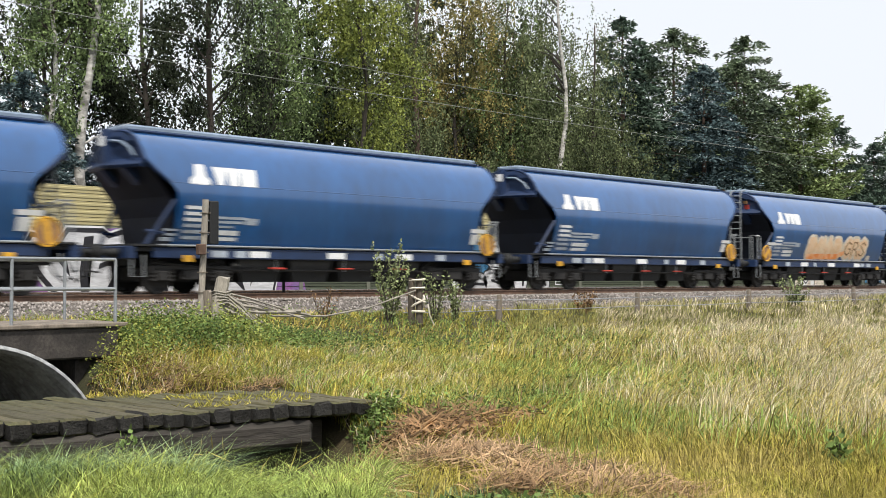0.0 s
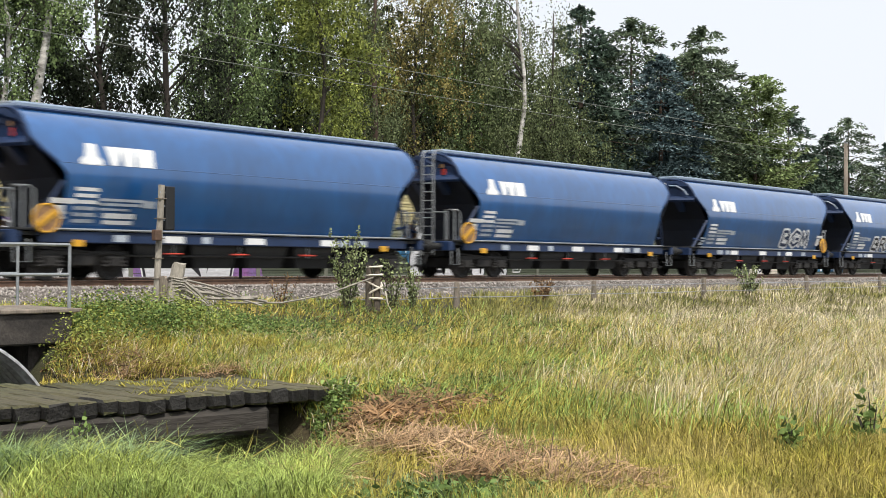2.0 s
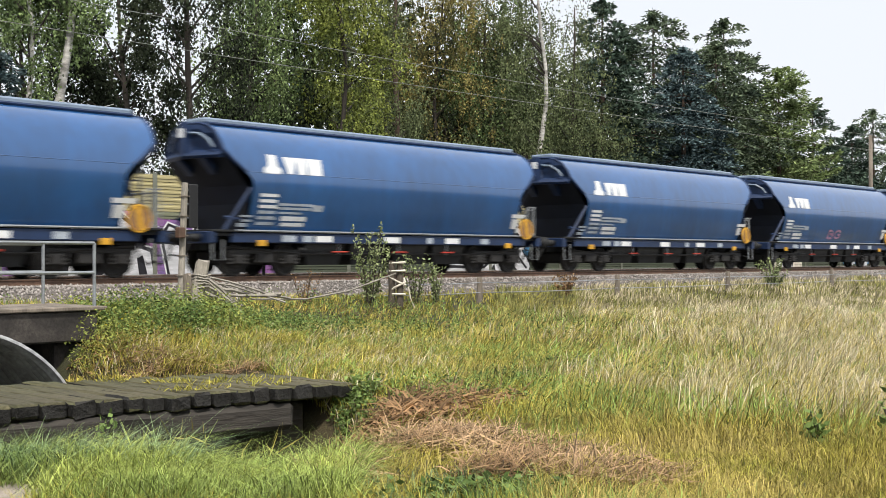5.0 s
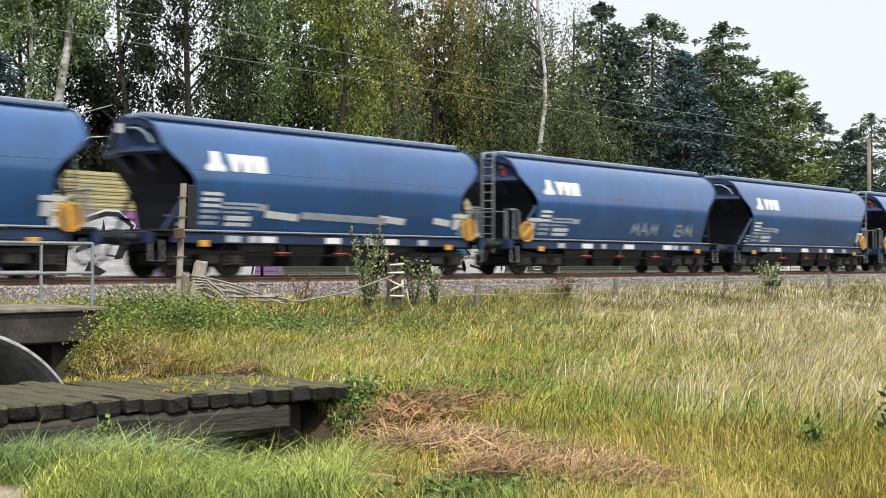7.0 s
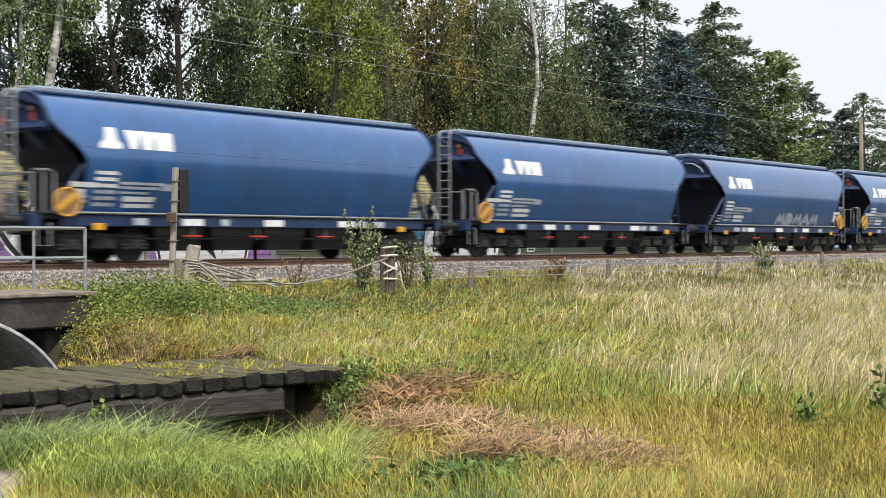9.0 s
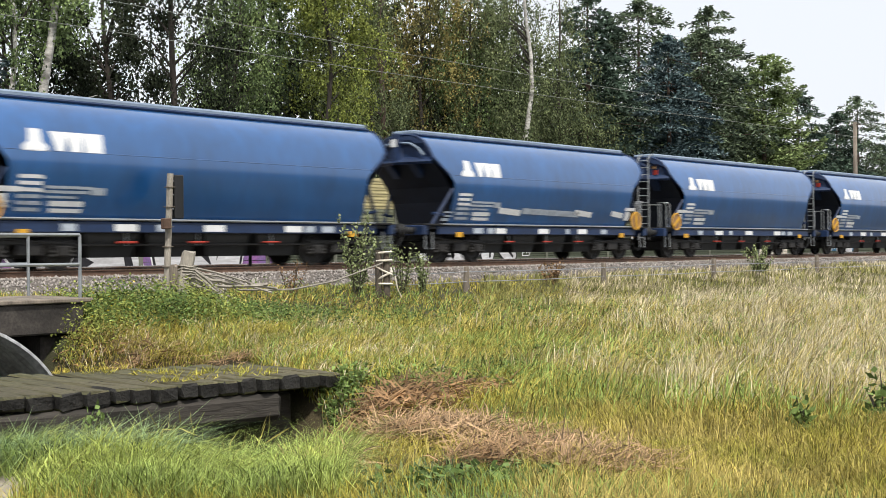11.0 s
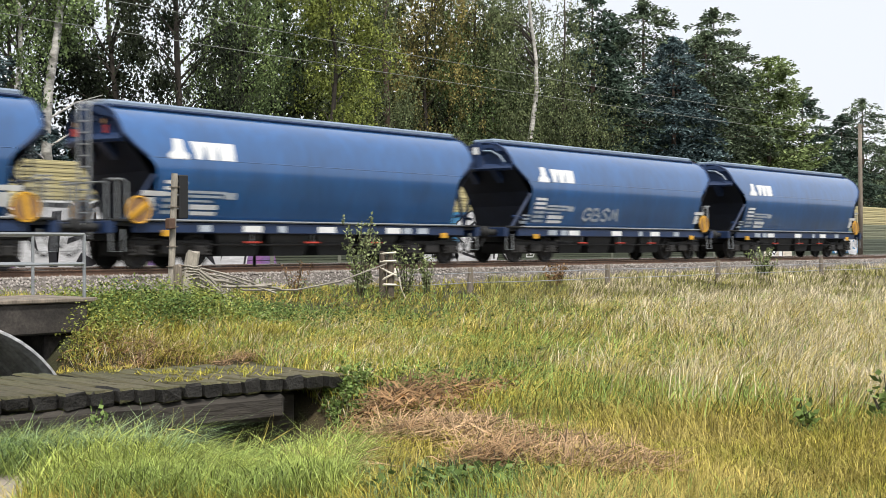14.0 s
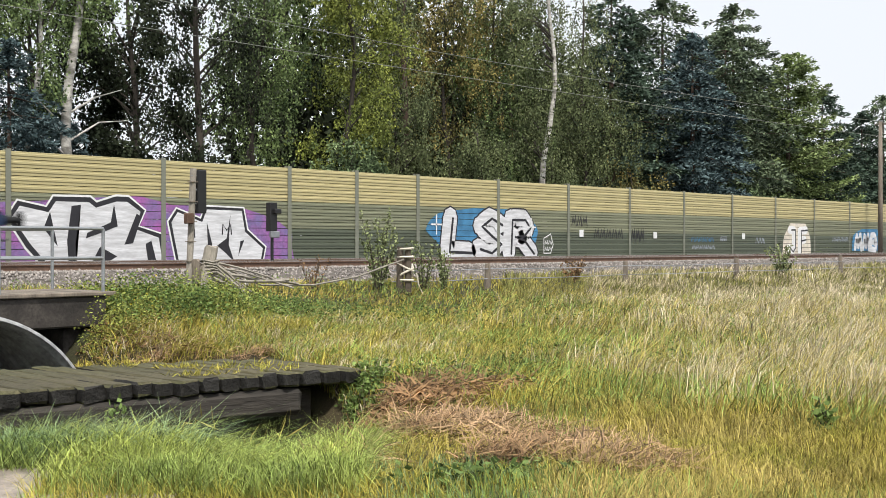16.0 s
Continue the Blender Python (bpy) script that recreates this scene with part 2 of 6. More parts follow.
def loose_stones(n, x0, x1):
    """Angular stones strewn over the near shoulder and between the rails."""
    ico = [(0, 0, 1), (0.9, 0, 0.1), (0, 0.9, -0.1), (-0.9, 0, 0.1), (0, -0.9, -0.1), (0, 0, -1)]
    tri = [(0, 1, 2), (0, 2, 3), (0, 3, 4), (0, 4, 1), (5, 2, 1), (5, 3, 2), (5, 4, 3), (5, 1, 4)]
    px = x0 + (x1 - x0) * rng.random(n) ** 1.5
    py = np.where(rng.random(n) < 0.8, rng.uniform(24.3, 26.4, n), rng.uniform(26.5, 28.5, n))
    pz = np.interp(py, [p[0] for p in prof], [p[1] for p in prof])
    size = rng.uniform(0.028, 0.06, n)[:, None, None] * rng.uniform(0.6, 1.3, (n, 1, 3))
    base = np.array(ico)[None] * rng.uniform(0.7, 1.2, (n, 6, 3)) * size
    a = rng.uniform(0, 6.28, n)
    c, s = np.cos(a)[:, None], np.sin(a)[:, None]
    bx, by = base[..., 0] * c - base[..., 1] * s, base[..., 0] * s + base[..., 1] * c
    P = np.stack([bx, by, base[..., 2]], -1) + np.stack([px, py, pz + 0.015], -1)[:, None]
    T = np.array(tri)[None] + 6 * np.arange(n)[:, None, None]
    return mesh_object("ballast_stones", P.reshape(-1, 3), T.reshape(-1, 3), M_BALLAST)


tagged(loose_stones(18000, 8, 90), "loose pinkish-grey ballast stones along the track", "ballast", kind="stuff")


def rail_profile(x0, x1, name):
    w = [(-0.07, -0.16), (0.07, -0.16), (0.07, -0.145), (0.012, -0.125), (0.012, -0.05), (0.036, -0.036), (0.036, -0.006), (0.028, 0),
         (-0.028, 0), (-0.036, -0.006), (-0.036, -0.036), (-0.012, -0.05), (-0.012, -0.125), (-0.07, -0.145)]
    bm = bmesh.new()
    a = [bm.verts.new((x0, y, z)) for y, z in w]
    b = [bm.verts.new((x1, y, z)) for y, z in w]
    for i in range(len(w)):
        f = bm.faces.new((a[i], a[(i + 1) % len(w)], b[(i + 1) % len(w)], b[i]))
        f.material_index = 1 if i in (6, 7, 8) else 0
    bm.faces.new(a), bm.faces.new(b)
    return to_mesh(bm, name, [M_RAIL, M_RAILTOP])


rail_me = rail_profile(RAIL_X0, RAIL_X1, "rail")
for yc in (TRACK, TRACK2):
    track = tagged(empty("railway_track", pose(0, yc, 0)), "steel rails on concrete sleepers in ballast", "railway track", kind="structure")
    for dy in (-0.755, 0.755):
        r = new("rail", rail_me)
        r.parent, r.location = track, (0, dy, 0)
    sl = None
    for i in range(130):
        x = -6 + 0.62 * i
        if sl is None:
            sl = part("sleeper", boxed(-0.13, 0.13, -1.3, 1.3, -0.3, -0.155, 0.02), M_SLEEPER, track, m=pose(x, 0, 0))
        else:
            again(sl, pose(x, 0, 0))

# ---- sprayed lettering: ribbons laid on a surface ----
def ribbons(polylines, width, on, lift, step=0.16, closed_ends=True):
    """Thick pen strokes in the plane (a, b); on(a, b, lift) gives the place on the surface."""
    bm = bmesh.new()
    for line in polylines:
        pts = []
        for p, q in zip(line, line[1:]):
            n = max(1, int(math.hypot(q[0] - p[0], q[1] - p[1]) / step))
            pts += [(p[0] + (q[0] - p[0]) * i / n, p[1] + (q[1] - p[1]) * i / n) for i in range(n)]
        pts.append(line[-1])
        h = width / 2
        left, right = [], []
        for i, p in enumerate(pts):
            a, b = pts[max(0, i - 1)], pts[min(len(pts) - 1, i + 1)]
            d = math.hypot(b[0] - a[0], b[1] - a[1]) or 1
            nx, ny = -(b[1] - a[1]) / d * h, (b[0] - a[0]) / d * h
            left.append(bm.verts.new(on(p[0] + nx, p[1] + ny, lift)))
            right.append(bm.verts.new(on(p[0] - nx, p[1] - ny, lift)))
        for i in range(len(pts) - 1):
            bm.faces.new((left[i], right[i], right[i + 1], left[i + 1]))
        for j, p in enumerate(line):  # round joints and ends
            c = [bm.verts.new(on(p[0] + h * math.cos(t), p[1] + h * math.sin(t), lift + 0.0015 * (1 + j % 2))) for t in np.linspace(0, 2 * math.pi, 9)[:-1]]
            bm.faces.new(c)
    return bm


def patch(outline, on, lift, step=0.22):
    """A filled outline cut into strips, laid on a surface."""
    bm = bmesh.new()
    lo, hi = min(p[1] for p in outline), max(p[1] for p in outline)
    n = max(1, int((hi - lo) / step))
    rows = []
    for i in range(n + 1):
        z = lo + (hi - lo) * min(max(i / n, 0.004), 0.996)
        cut = sorted(a[0] + (b[0] - a[0]) * (z - a[1]) / (b[1] - a[1]) for a, b in zip(outline, outline[1:] + outline[:1]) if (a[1] - z) * (b[1] - z) < 0)
        if len(cut) > 1:
            rows.append([bm.verts.new(on(cut[0] + (cut[-1] - cut[0]) * j / 8, z, lift)) for j in range(9)])
    for r, s in zip(rows, rows[1:]):
        for j in range(8):
            bm.faces.new((r[j], r[j + 1], s[j + 1], s[j]))
    return bm


GLYPH = {  # pen strokes in a cell 1 wide and 1 high
    "V": [[(0.05, 0.95), (0.42, 0.05), (0.62, 0.4), (0.9, 0.95)]], "F": [[(0.2, 0.02), (0.2, 0.92), (0.85, 0.95)], [(0.25, 0.5), (0.7, 0.55)]],
    "L": [[(0.25, 0.95), (0.15, 0.08), (0.85, 0.05)]], "2": [[(0.1, 0.75), (0.45, 0.97), (0.8, 0.75), (0.3, 0.25), (0.15, 0.06), (0.95, 0.06)]],
    "S": [[(0.85, 0.8), (0.5, 0.97), (0.18, 0.75), (0.5, 0.5), (0.82, 0.28), (0.5, 0.04), (0.12, 0.15)]],
    "R": [[(0.15, 0.02), (0.2, 0.95), (0.65, 0.95), (0.82, 0.72), (0.6, 0.5), (0.3, 0.48), (0.6, 0.4), (0.95, 0.02)]],
    "M": [[(0.1, 0.05), (0.15, 0.95), (0.48, 0.45), (0.82, 0.95), (0.88, 0.05)]],
    "C": [[(0.88, 0.8), (0.5, 0.95), (0.15, 0.7), (0.15, 0.3), (0.5, 0.05), (0.88, 0.2)]],
    "A": [[(0.08, 0.03), (0.45, 0.95), (0.9, 0.03)], [(0.3, 0.38), (0.68, 0.38)]],
    "G": [[(0.88, 0.82), (0.5, 0.95), (0.13, 0.65), (0.15, 0.25), (0.5, 0.05), (0.88, 0.25), (0.85, 0.48), (0.58, 0.48)]],
    "O": [[(0.5, 0.95), (0.14, 0.7), (0.14, 0.3), (0.5, 0.05), (0.86, 0.3), (0.86, 0.7), (0.5, 0.95)]],
    "~": [[(0.1, 0.15), (0.3, 0.85), (0.5, 0.25), (0.75, 0.9), (0.9, 0.1)]], "^": [[(0.1, 0.1), (0.2, 0.9), (0.6, 0.9), (0.8, 0.6), (0.4, 0.5), (0.85, 0.4), (0.7, 0.05), (0.15, 0.1)]],
    "J": [[(0.2, 0.95), (0.6, 0.95), (0.6, 0.2), (0.35, 0.04), (0.1, 0.2)]],
}


def lettering(text, a0, a1, b0, b1, mirror=False):
    lines, n = [], len(text)
    for i, ch in enumerate(text):
        for s in GLYPH[ch]:
            lines.append([(a0 + (a1 - a0) * (i + p[0]) / n, b0 + (b1 - b0) * p[1]) for p in s])
    return lines


# ---- the noise barrier behind the tracks ----
def on_wall(a, b, lift):
    return (a, -0.075 - lift, b)


POSTS = [-10.6, -5.1, 0.4, 5.9, 11.4, 16.89, 22.39, 27.85, 31.23, 34.65] + [39.75 + 5.12 * i for i in range(56)]
WALL_TOP, SLAT = 3.36, 0.252
barrier = tagged(empty("noise_barrier", pose(0, WALL, 0)), "banded yellow and green steel noise barrier with graffiti", "noise barrier", kind="structure")


def slat_mesh(name, mat):
    """A hollow steel cassette, 1 m long: flat face with a pressed rib and a shadow joint."""
    w = [(-0.02, 0.004), (-0.052, 0.012), (-0.052, 0.10), (-0.07, 0.115), (-0.07, 0.175), (-0.052, 0.19), (-0.052, 0.236), (-0.02, 0.246), (0.05, 0.246), (0.05, 0.004)]
    bm = bmesh.new()
    a = [bm.verts.new((0, y, z)) for y, z in w]
    b = [bm.verts.new((1, y, z)) for y, z in w]
    for i in range(len(w)):
        bm.faces.new((a[i], a[(i + 1) % len(w)], b[(i + 1) % len(w)], b[i]))
    bm.faces.new(a), bm.faces.new(b)
    return to_mesh(bm, name, mat)


SLATS = [slat_mesh("slat", m) for m in (M_PANEL_Y, M_PANEL_G, M_PANEL_D)]
bm = bmesh.new()
box(bm, -0.09, 0.09, -0.1, -0.085, -0.6, WALL_TOP + 0.06), box(bm, -0.09, 0.09, 0.085, 0.1, -0.6, WALL_TOP + 0.06), box(bm, -0.008, 0.008, -0.085, 0.085, -0.6, WALL_TOP + 0.06)
post = part("barrier_post", bm, M_POST, barrier, "grey-green steel H-section post", m=pose(POSTS[0], 0, 0))
for x in POSTS[1:]:
    again(post, pose(x, 0, 0))
far_slats = []
for x0, x1 in zip(POSTS, POSTS[1:]):
    for i in range(15):
        z = WALL_TOP - SLAT * (i + 1)
        kind = 0 if i < 5 else 1 if i < 9 else 2
        if x0 > 86 or x1 < 11:
            far_slats.append((x0, x1, z, kind))
            continue
        o = new("slat", SLATS[kind])
        o.parent, o.matrix_basis = barrier, pose(x0 + 0.01, 0, z) @ Matrix.Diagonal((x1 - x0 - 0.02, 1, 1, 1))
for kind, mat in enumerate((M_PANEL_Y, M_PANEL_G, M_PANEL_D)):
    bm = bmesh.new()
    for x0, x1, z, k in far_slats:
        if k == kind:
            box(bm, x0 + 0.01, x1 - 0.01, -0.055, 0.05, z + 0.006, z + SLAT - 0.006)
    o = part("far_slats", bm, mat, barrier)
    tagged(o, "distant panels of the barrier", kind="stuff")


def wall_patch(outline, lift):
    """A filled outline, one strip on each slat."""
    bm = bmesh.new()
    for i in range(16):
        z1 = WALL_TOP - SLAT * i - 0.012
        za, zb = z1 - SLAT + 0.022, z1
        ends = []
        for z in (za, zb):
            cut = sorted(a[0] + (b[0] - a[0]) * (z - a[1]) / (b[1] - a[1]) for a, b in zip(outline, outline[1:] + outline[:1]) if (a[1] - z) * (b[1] - z) < 0)
            ends.append((cut[0], cut[-1]) if len(cut) > 1 else None)
        if ends[0] and ends[1]:
            rows = [[bm.verts.new(on_wall(e[0] + (e[1] - e[0]) * j / 10, z, lift)) for j in range(11)] for e, z in zip(ends, (za, zb))]
            for j in range(10):
                bm.faces.new((rows[0][j], rows[0][j + 1], rows[1][j + 1], rows[1][j]))
    return bm


def wall_spray(name, bm, mat, label=""):
    return part(name, bm, mat, barrier, label)


# purple haze of paint with two silver pieces
wall_spray("purple_paint", wall_patch([(11.5, -0.4), (11.6, 1.5), (14, 1.75), (17, 1.7), (19, 2.05), (21.5, 2.1), (23, 1.8), (25.5, 1.85), (27.2, 1.45), (28.0, 0.9), (27.95, 0.4), (28.2, -0.4)], 0.004), M_PURPLE)
def wall_piece(name, outline, grow, lift, mat):
    """A jagged sprayed shape, swollen by grow metres from its middle line."""
    n = len(outline)
    area = sum(a[0] * b[1] - b[0] * a[1] for a, b in zip(outline, outline[1:] + outline[:1]))
    out = []
    for i, p in enumerate(outline):
        a, b = Vector(outline[i - 1]), Vector(outline[(i + 1) % n])
        d = (Vector(p) - a).normalized() + (b - Vector(p)).normalized()
        d = d.normalized() if d.length > 1e-3 else Vector((1, 0))
        out.append((p[0] + math.copysign(grow, area) * d.y, p[1] - math.copysign(grow, area) * d.x))
    bm = bmesh.new()
    f = bm.faces.new([bm.verts.new(on_wall(a, b, lift)) for a, b in out])
    bmesh.ops.triangulate(bm, faces=[f])
    wall_spray(name, bm, mat)


BIG = [(17.0, 1.32), (17.25, 1.68), (18.2, 1.5), (18.45, 1.85), (19.6, 1.85), (19.85, 1.68), (20.6, 1.9), (21.0, 1.9), (21.5, 1.58), (21.25, 1.02), (22.2, 0.72), (22.35, -0.1), (18.15, -0.1), (17.6, 0.5)]
SMALL = [(22.7, 1.25), (22.95, 1.6), (23.95, 1.28), (24.15, 1.72), (25.65, 1.7), (25.8, 0.95), (26.6, 0.36), (26.5, -0.1), (23.0, -0.1)]
CUTS = [[(18.25, 1.5), (18.05, 1.0), (18.5, 0.45), (18.35, 1.0)], [(19.0, 1.7), (19.3, 1.75), (19.1, 0.5), (19.15, -0.1), (18.9, -0.1), (18.85, 0.6)], [(20.5, 1.8), (20.62, 1.1), (20.2, 0.95), (19.5, 0.7), (19.55, 0.85), (20.4, 1.2)],
        [(20.9, 0.5), (21.2, 0.55), (21.5, 1.4), (21.35, 1.5)], [(20.0, 0.4), (20.6, 0.1), (20.2, -0.1), (19.7, -0.1)], [(21.7, 0.5), (21.9, 0.6), (22.1, -0.1), (21.8, -0.1)]]
SMALL_CUTS = [[(23.4, 1.3), (23.5, 0.7), (23.65, 0.75), (23.6, 1.35)], [(24.15, 1.25), (24.2, 0.5), (23.9, -0.1), (24.05, -0.1), (24.35, 0.5)], [(25.0, 0.7), (25.15, 1.55), (25.05, 0.4), (25.3, -0.1), (24.9, 0.25), (24.6, 0.45)], [(25.6, 0.6), (25.75, 0.65), (25.5, 0.1)]]
for piece, cuts, rim in ((BIG, CUTS, 0.17), (SMALL, SMALL_CUTS, 0.12)):
    wall_piece("white_rim", piece, rim + 0.07, 0.010, M_WHITE)
    wall_piece("black_outline", piece, rim, 0.015, M_OUTLINE)
    wall_piece("silver_letters", piece, 0.0, 0.020, M_SILVER)
    for c in cuts:
        wall_piece("black_outline", c, 0.02, 0.026, M_OUTLINE)
for text, a0, a1, b0, b1, w in (("V", 13.4, 15.6, 0.0, 1.4, 0.5),):
    ls = lettering(text, a0, a1, b0, b1)
    wall_spray("white_rim", ribbons(ls, w + 0.34, on_wall, 0.010), M_WHITE)
    wall_spray("black_outline", ribbons(ls, w + 0.22, on_wall, 0.015), M_OUTLINE)
    wall_spray("silver_letter", ribbons(ls, w, on_wall, 0.020), M_SILVER)
wall_spray("small_letter", ribbons(lettering("M", 24.75, 25.25, 0.85, 1.2), 0.06, on_wall, 0.026), M_OUTLINE)
# blue cloud and bubble letters
cl = [(35.1, 1.1), (35.3, 1.5), (36.3, 2.05), (37.6, 2.0), (38.6, 2.2), (40.0, 2.25), (40.8, 1.95), (42.0, 1.75), (42.6, 1.2), (42.4, 0.6), (41, 0.4), (36.2, 0.3)]
wall_spray("cyan_cloud", wall_patch(cl, 0.004), M_CYAN)
ls = lettering("LSR", 36.1, 42.2, 0.1, 1.75)
for nm, w, lift, mat in (("black_outline", 1.0, 0.010, M_OUTLINE), ("silver_letter", 0.86, 0.015, M_SILVER)):
    wall_spray(nm, ribbons(ls, w, on_wall, lift), mat)
for s in ls:
    wall_spray("black_line", ribbons([s], 0.12, lambda a, b, l: on_wall(a + 0.16, b - 0.05, l), 0.021), M_OUTLINE)
for cx, cz in ((35.75, 1.35), (42.05, 1.3)):
    wall_spray("white_star", ribbons([[(cx - 0.3, cz), (cx + 0.3, cz)], [(cx, cz - 0.4), (cx, cz + 0.4)]], 0.07, on_wall, 0.024), M_WHITE)
wall_spray("white_tag", ribbons([[(43, 0.1), (43, 0.8), (43.5, 1.0), (43.7, 0.5), (43.5, 0.1), (43, 0.1)]] + lettering("~~", 43.05, 43.6, 0.2, 0.4) + lettering("~~", 43.05, 43.6, 0.5, 0.7), 0.05, on_wall, 0.006), M_WHITE)
# marker tags, white enamel plates, and the pale pieces further on
for a0, a1, b0, b1, n, mat in ((45.1, 46.4, 1.35, 1.95, 3, M_OUTLINE), (46.9, 49.4, 0.75, 1.35, 5, M_OUTLINE), (50.1, 51.3, 0.6, 1.4, 3, M_OUTLINE),
                               (55.8, 58.2, 0.65, 0.95, 6, M_CYAN), (55.9, 58.3, 0.25, 0.5, 6, M_GREYMARK), (58.9, 59.6, 0.7, 1.0, 3, M_GREYMARK), (62.9, 64.0, 0.55, 0.95, 3, M_GREYMARK),
                               (73.0, 75.4, 0.7, 1.05, 6, M_GREYMARK)):
    wall_spray("spray_tag", ribbons(lettering("~" * n, a0, a1, b0, b1), 0.055, on_wall, 0.008), mat)
for x, z in ((45.9, 1.05), (52.3, 1.0), (61.5, 1.0)):
    part("enamel_plate", boxed(x - 0.16, x + 0.16, -0.095, -0.074, z - 0.17, z + 0.17, 0.005), M_WHITE, barrier)
wall_spray("white_haze", wall_patch([(66.2, -0.2), (66.4, 1.0), (67.3, 1.9), (69.2, 1.9), (69.9, 1.0), (70.0, -0.2)], 0.005), M_CREAM)
wall_spray("silver_letter", ribbons(lettering("JF", 66.9, 69.5, 0.0, 1.5), 0.5, on_wall, 0.012), M_WHITE)
wall_spray("black_outline", ribbons(lettering("JF", 66.9, 69.5, 0.0, 1.5), 0.1, lambda a, b, l: on_wall(a + 0.22, b, l), 0.018), M_OUTLINE)
wall_spray("cyan_cloud", wall_patch([(75.9, -0.1), (76.1, 1.2), (77.5, 1.6), (80.0, 1.6), (80.4, -0.1)], 0.005), M_CYAN)
wall_spray("silver_letter", ribbons(lettering("~~^", 76.3, 80.0, 0.1, 1.3), 0.4, on_wall, 0.012), M_SILVER)

# ---- hopper wagons ----
PROFILE = [(0.0, 4.22), (0.42, 4.2), (0.78, 4.1), (1.06, 3.9), (1.25, 3.65), (1.375, 3.35), (1.455, 3.05), (1.495, 2.78), (1.495, 2.54), (1.44, 2.25), (1.34, 1.85), (1.22, 1.5), (1.12, 1.24)]
# rounded corners
PROFILE = [PROFILE[0]] + [(a[0] * f + b[0] * (1 - f), a[1] * f + b[1] * (1 - f)) for a, b in zip(PROFILE, PROFILE[1:]) for f in (0.75, 0.25)] + [PROFILE[-1]]
HALF = 7.0


def half_width(z):
    return float(np.interp(z, [p[1] for p in PROFILE[::-1]], [p[0] for p in PROFILE[::-1]]))


def end_x(z):
    return HALF - 0.32 - 0.95 * float(smooth01(3.55, 2.5, z))


def on_side(a, b, lift):
    return (a, -half_width(b) - lift, b)


def tank_shell():
    """Outer skin, inner skin 3 cm within, and the rims between."""
    ring = [(-w, z) for w, z in PROFILE[::-1]] + PROFILE[1:]
    ts = np.linspace(-1, 1, 9)
    n, m = len(ring), len(ts)
    outer = [(t * end_x(z), y, z) for t in ts for y, z in ring]
    inner = [(t * (end_x(z) - 0.004), y * 0.978, z - 0.03 * (z > 3)) for t in ts for y, z in ring]
    q = lambda i, j: i * n + j
    F = [(q(i, j), q(i, j + 1), q(i + 1, j + 1), q(i + 1, j)) for i in range(m - 1) for j in range(n - 1)]
    k = n * m
    F += [(a + k, d + k, c + k, b + k) for a, b, c, d in F]
    # the rims have points of their own, so that they stay crisp
    both = outer + inner
    V = list(both)
    edge = [[(q(i, j), q(i, j + 1)) for j in range(n - 1)] for i in (0, m - 1)] + [[(q(i, j), q(i + 1, j)) for i in range(m - 1)] for j in (0, n - 1)]
    for a, b in (e for run in edge for e in run):
        o = len(V)
        V += [both[a], both[b], both[b + k], both[a + k]]
        F.append((o, o + 1, o + 2, o + 3))
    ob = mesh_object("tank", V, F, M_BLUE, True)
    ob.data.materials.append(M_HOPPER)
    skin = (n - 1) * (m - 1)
    for p in ob.data.polygons[skin:2 * skin]:  # inside skin near black, in place of shade
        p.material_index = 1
    return ob


def hopper_end(s):
    """Upright end plate at the top, then the floor slope running in under the tank."""
    bm = bmesh.new()
    rows = []
    for z in (3.32, 3.3, 2.9, 2.5, 2.0, 1.5, 1.26):
        x = HALF - 0.34 - (3.32 - max(z, 2.3)) * 0.85
        w = half_width(z) - 0.035
        rows.append([bm.verts.new((s * x, w * k / 3, z)) for k in range(-3, 4)])
    for a, b in zip(rows, rows[1:]):
        for i in range(6):
            bm.faces.new((a[i], a[i + 1], b[i + 1], b[i]))
    return bm


def hood_x(y):
    return HALF + 0.02 - 0.27 * abs(y)


def end_hood(s):
    """Upright navy end plate above the slope, set back behind the rim, with two arched recesses between ribs."""
    bm = bmesh.new()
    rows = []
    for z in (4.14, 4.02, 3.9, 3.76, 3.62, 3.46, 3.32):
        w = half_width(z) - 0.035
        row = []
        for k in range(-6, 7):
            y = w * k / 6
            deep = 0.13 if 0.17 < abs(y) < w - 0.16 and 3.4 < z < 4.05 - 0.25 * abs(y) else 0.0
            row.append(bm.verts.new((s * (hood_x(y) - deep), y, z)))
        rows.append(row)
    for a, b in zip(rows, rows[1:]):
        for i in range(12):
            bm.faces.new((a[i], a[i + 1], b[i + 1], b[i]))
    return bm


def lathe(points, n):
    """Points (radius, height) turned about z."""
    bm = bmesh.new()
    rings = [[bm.verts.new((r * math.cos(a), r * math.sin(a), z)) for a in np.linspace(0, 2 * math.pi, n + 1)[:-1]] for r, z in points]
    for a, b in zip(rings, rings[1:]):
        for j in range(n):
            bm.faces.new((a[j], a[(j + 1) % n], b[(j + 1) % n], b[j]))
    bm.faces.new(rings[0][::-1]), bm.faces.new(rings[-1])
    return bm


